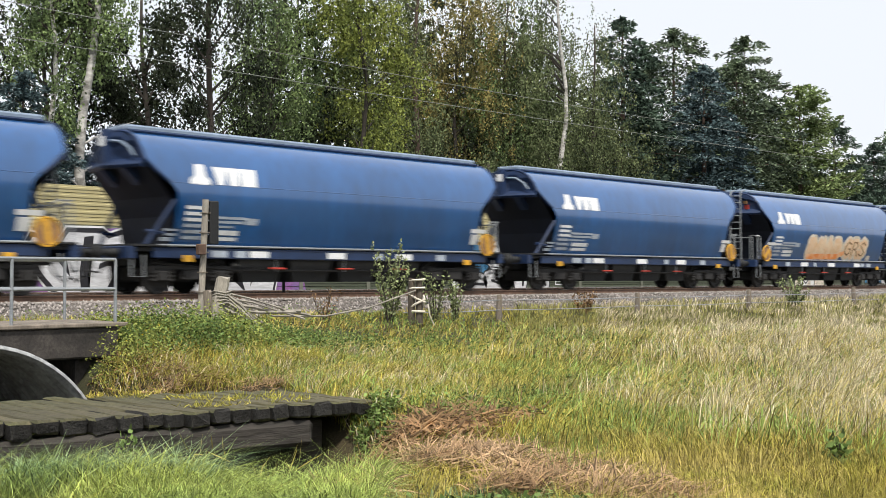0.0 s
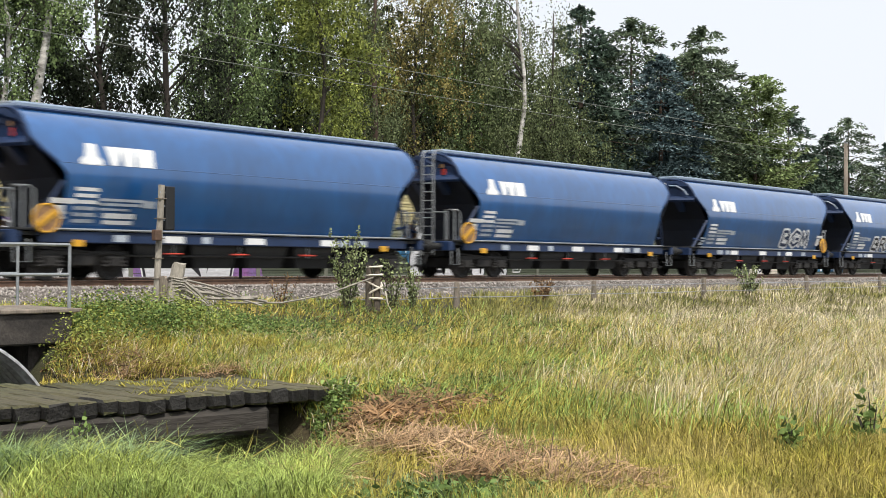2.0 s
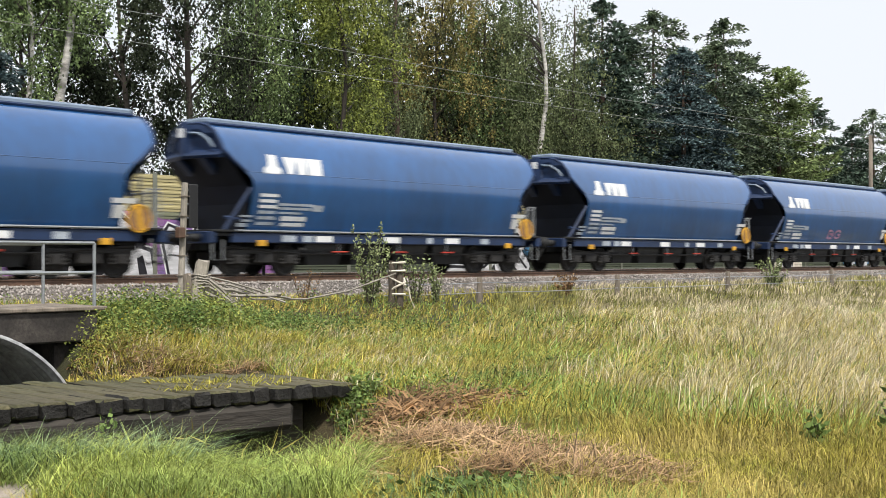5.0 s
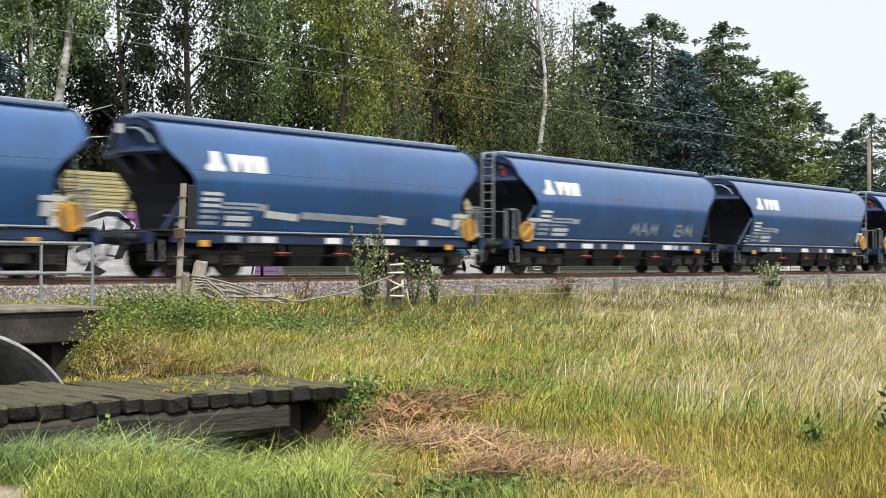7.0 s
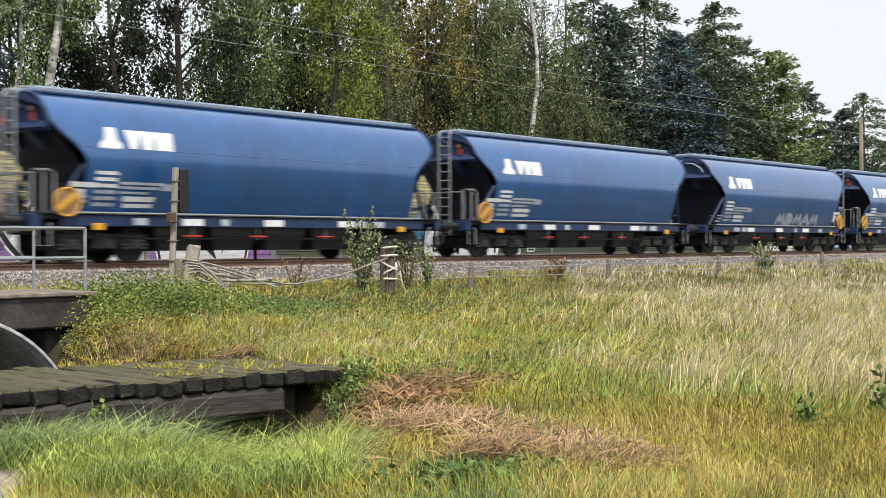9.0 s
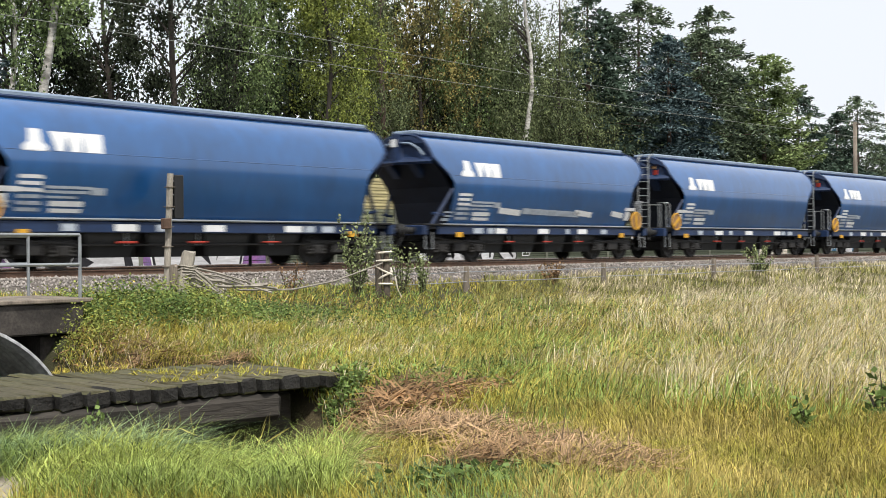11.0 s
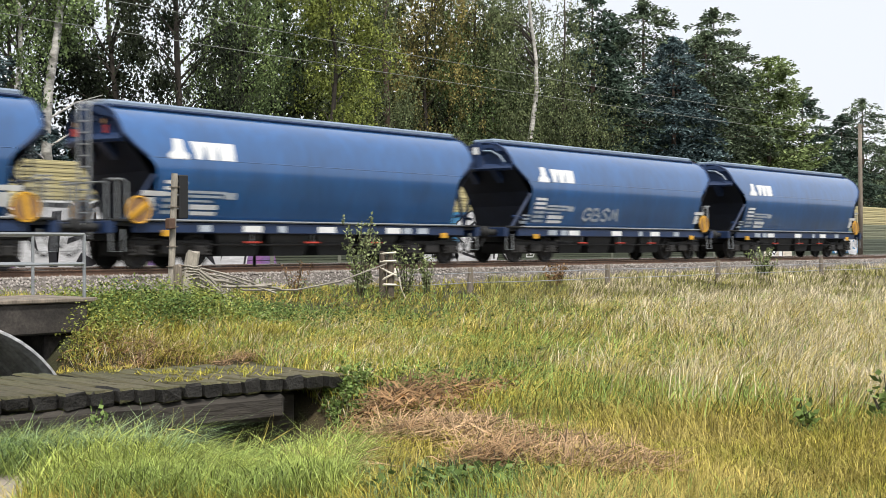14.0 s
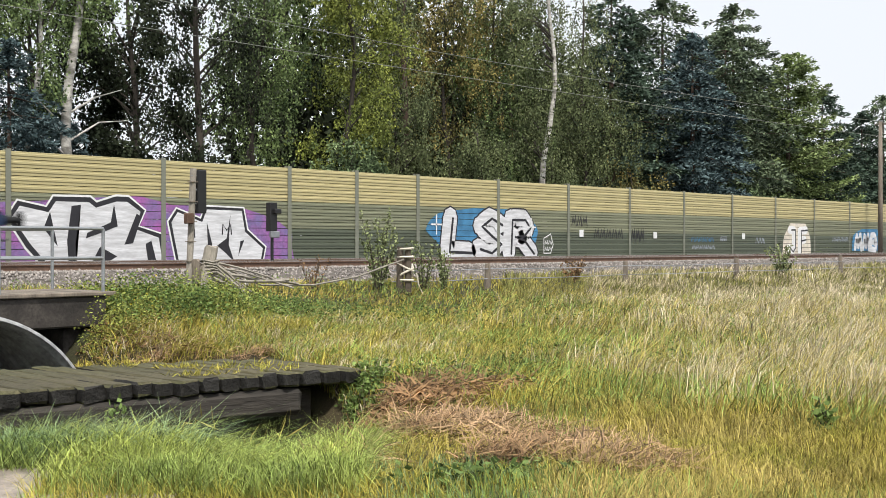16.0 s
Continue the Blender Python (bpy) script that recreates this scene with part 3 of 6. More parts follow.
def build_bogie(parent, x):
    bg = part("bogie", boxed(-0.3, 0.3, -0.95, 0.95, 0.48, 0.72, 0.03), M_BOGIE, parent, "black grimy freight bogie", m=pose(x, 0, 0))
    for sy in (-1, 1):
        bm = bmesh.new()
        y = sy * 1.0
        box(bm, -1.25, 1.25, y - 0.05, y + 0.05, 0.62, 0.74, 0.02)
        for sx in (-1, 1):
            box(bm, sx * 0.9 - 0.17, sx * 0.9 + 0.17, y - 0.1, y + 0.1, 0.34, 0.6, 0.03)
            box(bm, sx * 0.9 - 0.34, sx * 0.9 + 0.34, y - 0.06, y + 0.06, 0.56, 0.64, 0.02)
        box(bm, -0.32, 0.32, y - 0.07, y + 0.07, 0.36, 0.64, 0.03)
        part("side_frame", bm, M_BOGIE, bg)
        for sx in (-0.9 - 0.27, -0.9 + 0.27, 0.9 - 0.27, 0.9 + 0.27):
            part("coil_spring", lathe([(0.05, 0.34)] + [(0.08 - 0.025 * (i % 2), 0.35 + 0.05 * i) for i in range(5)] + [(0.05, 0.6)], 6), M_BOGIE, bg, m=pose(sx, y, 0))
    made = []
    for sx in (-1, 1):
        bm = bmesh.new()
        rod(bm, (0, -1.0, 0), (0, 1.0, 0), 0.08, 8)
        made.append(part("axle", bm, M_BOGIE, bg, "dark steel axle", m=pose(sx * 0.9, 0, 0.455)))
        for sy in (-1, 1):
            tread = [(0.09, -0.06), (0.2, -0.06), (0.26, -0.02), (0.36, -0.02), (0.39, -0.065), (0.455, -0.065), (0.46, 0.05), (0.49, 0.06), (0.485, 0.075), (0.39, 0.075), (0.36, 0.03), (0.09, 0.06)]
            made.append(part("wheel", lathe(tread, 14), M_BOGIE, bg, "dark steel rail wheel", m=pose(sx * 0.9, sy * 0.745, 0.455, 90 * sy)))
    return bg, made


def build_wagon():
    w = empty("hopper_wagon", pose(0, TRACK, 0))
    tagged(w, "dark blue bulk grain hopper wagon with white lettering", "railway wagon", "wagons of the goods train")
    tank = tagged(tank_shell(), "glossy dark blue rounded hopper tank")
    tank.parent = w
    for s in (-1, 1):
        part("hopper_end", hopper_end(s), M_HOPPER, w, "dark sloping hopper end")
        # heavy ring frame of the end, with two cut-out plates
        ring = [(-a, z) for a, z in PROFILE[:15:2][::-1]] + PROFILE[2:15:2]
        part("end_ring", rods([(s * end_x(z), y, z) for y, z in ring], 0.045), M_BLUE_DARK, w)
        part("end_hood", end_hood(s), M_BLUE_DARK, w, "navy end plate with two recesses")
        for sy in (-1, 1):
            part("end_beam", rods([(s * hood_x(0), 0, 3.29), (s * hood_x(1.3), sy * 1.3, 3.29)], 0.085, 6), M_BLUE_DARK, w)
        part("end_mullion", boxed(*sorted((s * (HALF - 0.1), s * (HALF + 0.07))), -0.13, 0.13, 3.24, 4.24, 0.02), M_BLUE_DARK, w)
        part("slope_rail", rods([(s * (HALF - 1.2), -1.38, 2.36), (s * (HALF - 1.2), 1.38, 2.36)], 0.022), M_BLUE_DARK, w)
        for y in (-0.55, 0.55):
            bm = bmesh.new()
            tri = [(HALF - 0.16, 3.22), (HALF - 0.6, 3.22), (HALF - 0.6, 2.8)]
            rows = [[bm.verts.new((s * x, y + dy, z)) for x, z in tri] for dy in (-0.14, 0.14)]
            bm.faces.new(rows[0]), bm.faces.new(rows[1][::-1])
            for i in range(3):
                bm.faces.new((rows[0][i], rows[0][(i + 1) % 3], rows[1][(i + 1) % 3], rows[1][i]))
            part("beam_bracket", bm, M_BLUE_DARK, w)
        if s < 0:
            part("end_plate_sign", boxed(*sorted((s * (HALF + 0.075), s * (HALF + 0.09))), -0.13, 0.13, 3.8, 4.05), M_WHITE, w, "pale square data plate")
        for sy in (-1, 1):
            if s > 0:
                part("end_plate_sign", boxed(-0.015, 0.015, -0.17, 0.17, 3.46, 3.66, m=pose(hood_x(0.66) - 0.1, sy * 0.66, 0, 0, 0, sy * -15)), M_RED, w, "orange-red warning placard")
                part("end_plate_sign", boxed(-0.015, 0.015, -0.14, 0.14, 3.7, 3.82, m=pose(hood_x(0.6) - 0.1, sy * 0.6, 0, 0, 0, sy * -15)), M_RUST, w, "faded ochre placard")
            else:
                part("recess_pipe", rods([(s * hood_x(y), sy * y, z) for y, z in ((0.24, 3.92), (0.55, 3.9), (0.85, 3.72), (1.02, 3.5))], 0.04), M_LID, w, "pale bent pipe")
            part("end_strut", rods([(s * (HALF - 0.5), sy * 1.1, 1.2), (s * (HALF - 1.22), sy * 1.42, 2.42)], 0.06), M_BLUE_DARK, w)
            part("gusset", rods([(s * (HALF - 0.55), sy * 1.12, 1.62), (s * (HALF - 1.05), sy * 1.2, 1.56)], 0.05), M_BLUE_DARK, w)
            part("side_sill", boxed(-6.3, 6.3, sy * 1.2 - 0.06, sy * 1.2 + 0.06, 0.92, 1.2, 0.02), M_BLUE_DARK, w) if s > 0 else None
            # buffer: sleeve and plate
            bm = bmesh.new()
            rod(bm, (s * 7.05, sy * 0.875, 1.05), (s * 7.4, sy * 0.875, 1.05), 0.11, 10)
            rod(bm, (s * 7.4, sy * 0.875, 1.05), (s * 7.62, sy * 0.875, 1.05), 0.075, 10)
            rod(bm, (s * 7.62, sy * 0.875, 1.05), (s * 7.66, sy * 0.875, 1.05), 0.22, 12)
            part("buffer", bm, M_BLACK, w, "black steel buffer", True)
            part("yellow_hook_plate", boxed(s * 5.3 - 0.15, s * 5.3 + 0.15, sy * 1.28 - 0.02, sy * 1.28 + 0.02, 0.83, 1.0, 0.01), M_YELLOW, w)
            part("step", rods([(s * 6.6, sy * 1.25, 1.0), (s * 6.6, sy * 1.27, 0.45), (s * 6.95, sy * 1.27, 0.45), (s * 6.95, sy * 1.25, 1.0)], 0.022), M_GALV, w)
        part("end_platform", boxed(*sorted((s * 5.9, s * 7.0)), -1.32, 1.32, 1.21, 1.27, 0.01), M_BLACK, w, "dark grating of the end platform")
        part("coupling_hose", rods([(s * 7.1, 0.35, 0.95), (s * 7.3, 0.36, 0.5), (s * 7.55, 0.33, 0.32), (s * 7.7, 0.3, 0.42)], 0.035), M_BLACK, w, "black coupling hose")
        part("headstock", boxed(*sorted((s * 6.85, s * 7.08)), -1.3, 1.3, 0.9, 1.22, 0.02), M_BLUE_DARK, w)
        part("draw_hook", boxed(*sorted((s * 7.08, s * 7.62)), -0.05, 0.05, 0.95, 1.06, 0.02), M_BLACK, w)
        part("end_floor", boxed(*sorted((s * 5.2, s * 6.85)), -1.2, 1.2, 1.1, 1.19), M_BLACK, w)
        part("brake_pipe", rods([(s * 7.1, -0.45, 0.95), (s * 7.35, -0.42, 0.55), (s * 7.6, -0.3, 0.6)], 0.03), M_BLACK, w)
    # long roof lid with its hinge pipe
    part("roof_lid", boxed(-6.65, 6.55, -0.5, 0.5, 4.2, 4.37, 0.05), M_LID, w, "long blue roof lid, coloured pale as if lit")
    for sy in (-1, 1):
        part("lid_pipe", rods([(-6.6, sy * 0.62, 4.19), (6.5, sy * 0.62, 4.19)], 0.045), M_BLUE_DARK, w)
        part("light_pipe", rods([(-6.2, sy * 1.29, 1.25), (6.2, sy * 1.29, 1.25)], 0.035), M_GALV, w, "pale pipe along the sill")
    part("spine", boxed(-6.8, 6.8, -0.35, 0.35, 0.72, 1.1, 0.02), M_BLACK, w)
    # black filler boxes, added to close off the light between the wheels
    for x in (-5.9, -5.0, -4.1, 4.1, 5.0, 5.9):
        part("brake_rigging", boxed(x - 0.3, x + 0.3, -0.62, 0.62, 0.3, 0.72, 0.06), M_BLACK, w)
    for sy in (-1, 1):
        part("brake_pipe_run", rods([(-6.2, sy * 1.05, 0.8), (-3.6, sy * 1.05, 0.62), (3.6, sy * 1.05, 0.62), (6.2, sy * 1.05, 0.8)], 0.03, 5), M_BOGIE, w)
    # discharge hoppers, air tank, valve levers
    for x in (-2.7, -0.9, 0.9, 2.7):
        bm = boxed(-0.86, 0.86, -0.98, 0.98, 0.3, 1.2)
        for v in bm.verts:
            if v.co.z < 0.6:
                v.co.x *= 0.72
                v.co.y *= 0.85
        part("discharge_chute", bm, M_BLACK, w, m=pose(x, 0, 0))
    bm = bmesh.new()
    rod(bm, (-3.6, -0.75, 0.7), (-2.6, -0.75, 0.7), 0.17, 12)
    part("air_tank", bm, M_BLACK, w, smooth=True)
    for x in (-2.3, 0.2, 2.4):
        for sy in (-1, 1):
            part("lever", rods([(x - 0.25, sy * 1.13, 0.68), (x + 0.3, sy * 1.13, 0.68)], 0.03), M_RED, w, "small red valve lever")
            part("lever_rod", rods([(x, sy * 1.1, 0.95), (x, sy * 1.1, 0.6)], 0.025), M_GALV, w)
    # signs of both sides: the far side is the near one turned about
    for turn in (0, 180):
        m = pose(0, 0, 0, 0, 0, turn)
        em = [(-5.38, 2.84), (-4.76, 2.84), (-4.74, 2.97), (-4.88, 3.06), (-4.92, 3.38), (-5.2, 3.38), (-5.24, 3.06), (-5.4, 2.97)]
        part("emblem", patch(em, on_side, 0.008, 0.05), M_WHITE, w, "white emblem", m=m)
        for a0, a1, cut in ((-4.66, -4.2, 0.13), (-4.22, -3.8, 0.06), (-3.78, -3.26, 0.0)):
            part("logo_block", patch([(a0 + cut, 2.86), (a1 - cut, 2.86), (a1, 3.34), (a0, 3.34)], on_side, 0.008, 0.12), M_WHITE, w, m=m)
        for i in range(6):
            part("text_bar", patch([(-5.46, 1.42 + 0.155 * i), (-4.86 + 0.06 * (i % 2), 1.42 + 0.155 * i), (-4.86, 1.51 + 0.155 * i), (-5.46, 1.51 + 0.155 * i)], on_side, 0.008), M_WHITE if i > 2 else M_GREYMARK, w, m=m)
        for a0, a1, b0, b1, mat in ((-4.8, -3.6, 1.86, 1.93, M_GREYMARK), (-4.8, -3.5, 1.97, 2.04, M_GREYMARK), (-3.55, -3.15, 1.84, 2.02, M_GREYMARK), (-4.75, -3.9, 1.74, 1.8, M_GREYMARK), (-4.6, -3.75, 1.4, 1.5, M_WHITE),
                                    (-4.62, -3.72, 1.55, 1.68, M_WHITE), (-6.05, -5.6, 1.62, 1.68, M_GREYMARK), (-5.98, -5.62, 1.5, 1.56, M_GREYMARK), (-6.1, -5.75, 1.36, 1.46, M_GREYMARK)):
            part("text_bar", patch([(a0, b0), (a1, b0), (a1, b1), (a0, b1)], on_side, 0.008), mat, w, m=m)
        e0 = 5.42 if not turn else -6.12
        part("white_sign", patch([(e0, 1.87), (e0 + 0.7, 1.87), (e0 + 0.7, 2.0), (e0, 2.0)], on_side, 0.01, 0.05), M_WHITE, w, "white sign plate", m=m)
        part("white_sign", patch([(e0 + 0.06, 1.5), (e0 + 0.4, 1.5), (e0 + 0.4, 1.83), (e0 + 0.06, 1.83)], on_side, 0.01, 0.1), M_WHITE, w, "white sign plate", m=m)
        for x, wd, mat in ((-4.32, 0.25, M_GREYMARK), (-3.62, 0.18, M_GREYMARK), (-3.0, 0.32, M_WHITE), (-0.23, 0.34, M_WHITE), (1.45, 0.14, M_GREYMARK), (2.5, 0.33, M_WHITE), (4.1, 0.2, M_GREYMARK)):
            x = x if not turn else -x
            part("sill_label", boxed(x - wd, x + wd, -1.268, -1.262, 0.96, 1.14), mat, w, "white label plate on the sill", m=m)
        part("seam", rods([(-5.85, -half_width(2.86) + 0.003, 2.86), (5.85, -half_width(2.86) + 0.003, 2.86)], 0.013, 4), M_BLUE, w, m=m)
    # brake platform at one end: handwheels, railings, ladder on the far side
    for sy in (-1, 1):
        bm = bmesh.new()
        rod(bm, (6.2, sy * 1.32, 1.5), (6.2, sy * 1.36, 1.5), 0.34, 18)
        part("handwheel_disc", bm, M_RUST, w, "ochre brake handwheel")
        part("handwheel_rim", rods([(6.2 + 0.34 * math.cos(q), sy * 1.36, 1.5 + 0.34 * math.sin(q)) for q in np.linspace(0, 2 * math.pi, 19)], 0.028, 5), M_YELLOW, w)
        part("wheel_spoke", boxed(-0.3, 0.3, -0.014, 0.014, -0.075, 0.075, 0.01, m=pose(6.2, sy * 1.38, 1.5, 0, 38 if sy > 0 else 80)), M_YELLOW, w, "yellow bar of the handwheel")
        for dx in (0.0, 0.28):
            part("railing", rods([(6.45 + dx, sy * 1.2, 1.2), (6.45 + dx, sy * 1.2, 2.2), (6.62 + dx, sy * 1.2, 2.28), (6.85, sy * 0.9, 2.28), (6.85, sy * 0.9, 1.2)], 0.028), M_GALV, w, "galvanised hand railing")
    part("rear_railing", rods([(6.98, -1.1, 1.2), (6.98, -1.1, 2.2), (6.98, 1.1, 2.2), (6.98, 1.1, 1.2)], 0.024), M_GALV, w)
    for y in (0.12, 0.62):
        part("ladder_rail", rods([(6.8, y, 4.3), (7.08, y, 4.24), (7.16, y, 4.1), (7.16, y, 0.75)], 0.035), M_GALV, w, "galvanised ladder rail")
    rung = part("rung", rods([(7.16, 0.12, 0), (7.16, 0.62, 0)], 0.022), M_GALV, w, m=pose(0, 0, 0.85))
    for i in range(1, 12):
        again(rung, pose(0, 0, 0.85 + 0.29 * i))
    for y in (0.02, 0.72):
        part("ladder_guard", rods([(6.7, y, 2.2), (7.26, y, 2.2), (7.26, y, 1.2)], 0.025), M_GALV, w)
    sets = []
    for x in (-5.0, 5.0):
        sets += build_bogie(w, x)[1]
    return w


SPEED, PITCH, SHORT = 24.1, 15.445, 14.4      # metres a second, and the two kinds' lengths over buffers
SHORT_ONES = (11, 18)
PLACE = {2: 53.48}
for k in range(3, 25):
    PLACE[k] = PLACE[k - 1] + (SHORT if k in SHORT_ONES else PITCH) / 2 + (SHORT if k - 1 in SHORT_ONES else PITCH) / 2
for k in (1, 0, -1, -2):
    PLACE[k] = PLACE[k + 1] - PITCH


def shorten(wagon, by):
    """Draws both ends of a wagon in by so many metres."""
    f = lambda x: x - math.copysign(by * min(1, abs(x) / 4), x)
    done = set()
    for ob in wagon.children_recursive:
        if ob.parent == wagon and ob.name.split(".")[0] == "bogie":
            ob.location.x = f(ob.location.x)
        elif ob.parent == wagon and ob.data.name not in done:
            done.add(ob.data.name)
            for v in ob.data.vertices:
                v.co.x = f(v.co.x)


LADDER_FIRST = {2, 3, 4, 12, 14, 15, 17, 19, 20, 22}
proto, proto_short = build_wagon(), build_wagon()
shorten(proto_short, (PITCH - SHORT) / 2)
wagons = {}
for k in range(-2, 25):
    m = pose(PLACE[k], TRACK, 0, 0, 0, 180 if k in LADDER_FIRST else 0)
    if k in (-2, SHORT_ONES[0]):
        wagons[k] = proto if k == -2 else proto_short
        wagons[k].matrix_basis = m
    else:
        wagons[k] = copy_thing(proto_short if k in SHORT_ONES else proto, m)


def tag_wagon(k, name, lines, width, mat, lift=0.012, label=""):
    m = pose(0, 0, 0, 0, 0, 180 if k in LADDER_FIRST else 0)
    part(name, ribbons(lines, width, lambda a, b, l: on_side(a - 0.37, b, l), lift), mat, wagons[k], label, m=m)


def tag_patch(k, name, outline, mat, lift=0.01):
    m = pose(0, 0, 0, 0, 0, 180 if k in LADDER_FIRST else 0)
    part(name, patch(outline, lambda a, b, l: on_side(a - 0.37, b, l), lift, 0.04), mat, wagons[k], m=m)

# ---- sprayed names on single wagons ----
for s in (0, 1):
    a0, a1 = ((-1.9, 1.5), (1.8, 4.2))[s]
    ls = lettering("^~A^" if s == 0 else "GRS", a0, a1, 1.5, 2.2)
    tag_wagon(2, "cream_halo", ls, 0.66, M_CREAM, 0.008)
    tag_wagon(2, "peach_letters", ls, 0.42, M_PEACH, 0.014)
    tag_wagon(2, "orange_shade" if s == 0 else "ochre_shade", [[(a0 + 0.1, 1.42), (a1 - 0.3, 1.45)]] if s == 0 else ls, 0.26 if s == 0 else 0.08, M_ORANGE if s == 0 else M_RUST, 0.021)
tag_wagon(2, "orange_arrow", [[(1.3, 1.5), (1.75, 1.62)]], 0.24, M_ORANGE, 0.02)
tag_wagon(2, "cream_dot", [[(4.6, 1.42), (4.8, 1.42)]], 0.26, M_CREAM, 0.01)
for k, text, a0, a1, b0, b1, w in ((5, "^G~", 1.9, 4.9, 1.42, 2.2, 0.14), (6, "^RAG~^S", -2.4, 4.3, 1.36, 2.05, 0.13), (7, "CARGO", -1.4, 2.7, 1.42, 2.05, 0.2), (10, "^G", -0.6, 0.9, 1.45, 1.9, 0.1),
                                 (12, "~A~", 0.6, 2.6, 1.5, 2.0, 0.09), (12, "^~", 3.8, 5.2, 1.5, 2.0, 0.1), (16, "~^~A~", -0.2, 4.2, 1.35, 1.8, 0.2), (23, "G^S~", -2.2, 0.2, 1.5, 2.0, 0.1), (13, "~", 5.0, 5.4, 1.6, 1.9, 0.05)):
    ls = lettering(text, a0, a1, b0, b1)
    if k in (5, 6):  # outlined letters with a dark heart
        tag_wagon(k, "white_outline", ls, w + 0.2, M_WHITE, 0.008)
    tag_wagon(k, "spray_letters", ls, w, {10: M_PINK, 16: M_GREYMARK, 7: M_CREAM, 5: M_BLUE_DARK, 6: M_OUTLINE}.get(k, M_GREYMARK), 0.014)
for k in (11, 18):
    for a0, a1 in ((-2.4, -1.2), (-1.1, 2.3), (2.0, 3.1), (4.4, 5.2)):
        tag_patch(k, "white_overpaint", [(a0, 1.62), (a1, 1.58), (a1, 1.82), (a0, 1.86)], M_GREYMARK if a1 - a0 > 2 else M_WHITE)

# ---- lineside: signals, pole line ----
sig = tagged(empty("signal_post", pose(17.06, 25.0, -0.45)), "leaning grey signal post with a black lamp box", "railway signal")
part("mast", rods([(0, 0, 0), (0.13, 0, 2.85)], 0.085, 10), M_PALETIMBER, sig, "weathered grey mast")
part("signal_head", boxed(0.2, 0.47, -0.1, 0.18, 1.72, 2.82, 0.02), M_SIGNAL, sig, "black signal head seen from behind")
for z in (1.95, 2.3, 2.65):
    part("bracket", boxed(0.05, 0.21, -0.06, -0.03, z, z + 0.035), M_GALV, sig)
part("junction_box", boxed(-0.18, 0.02, -0.2, -0.02, 1.45, 1.72, 0.02), M_RAIL, sig, "rusty brown junction box")
for z in (0.5, 1.0, 1.5, 2.0, 2.5):
    part("strap", boxed(-0.1 + z * 0.045, 0.1 + z * 0.045, -0.1, 0.1, z, z + 0.02), M_TIMBER, sig)
sg2 = tagged(empty("dwarf_signal", pose(23.0, 29.2, -0.25)), "small black railway signal on a thin post between tracks", "railway signal")
part("mast", rods([(0, 0, 0), (0, 0, 1.2)], 0.05, 8), M_SIGNAL, sg2)
part("signal_head", boxed(-0.14, 0.14, -0.1, 0.14, 1.15, 2.05, 0.02), M_SIGNAL, sg2, "black signal head")
part("hood", boxed(-0.05, 0.2, -0.24, -0.1, 1.7, 1.85, 0.02), M_SIGNAL, sg2)
part("terminal_box", boxed(-0.12, 0.22, -0.12, 0.0, 0.95, 1.15, 0.02), M_GALV, sg2)

POLES = [(-14.0, 33.0), (77.4, 33.0), (135.0, 33.0), (195.0, 33.0)]
for x, y in POLES:
    p = tagged(empty("wooden_pole", pose(x, y, -0.4)), "tall weathered wooden line pole beside the track", "utility pole", "line of poles")
    bm = bmesh.new()
    rod(bm, (0, 0, 0), (0, 0, 9.2), 0.17, 12, 0.12)
    part("pole_shaft", bm, M_TIMBER, p, smooth=True)
    part("pole_cap", boxed(-0.12, 0.12, -0.12, 0.12, 9.2, 9.26, 0.02), M_GALV, p)
    part("insulator_arm", boxed(-0.05, 0.05, -0.4, 0.4, 8.95, 9.03), M_TIMBER, p)
for dz, sag in ((8.75, 0.75), (7.75, 0.35)):
    for (x0, y0), (x1, y1) in zip(POLES, POLES[1:]):
        pts = [(x0 + (x1 - x0) * t, y0 - 0.2, dz + (0.55 if x0 < 0 and dz > 8 else 0) * (1 - t) - sag * 4 * t * (1 - t) * ((x1 - x0) / 91) ** 2) for t in np.linspace(0, 1, 25)]
        tagged(part("overhead_wire", rods(pts, 0.012, 5), M_CABLE), "thin sagging overhead wire between poles", "cable", "overhead wires")

# ---- footbridge over the ditch ----
fb = tagged(empty("footbridge", pose(0, 17.9, 0)), "stained concrete slab bridge with a grey tube railing", "footbridge")
part("slab", boxed(-4, 10.6, 0.06, 1.9, -0.92, -0.4, 0.03), M_CONC, fb, "dark stained concrete slab")
part("coping", boxed(-4, 10.75, 0, 1.96, -0.4, -0.33, 0.015), M_TIMBER, fb, "worn ledge along the slab")
part("abutment", boxed(9.95, 11.4, 0.3, 1.7, -2.2, -0.93, 0.05), M_CONC, fb)
for y in (0.1, 1.85):
    for x in (3.15, 5.0, 6.85, 8.7, 10.55):
        part("railing_post", rods([(x, y, -0.35), (x, y, 0.74)], 0.03, 8), M_GALV, fb)
    for z in (0.74, 0.24):
        part("railing_tube", rods([(-4, y, z), (10.55, y, z)], 0.028, 8), M_GALV, fb, "grey weathered railing tube")

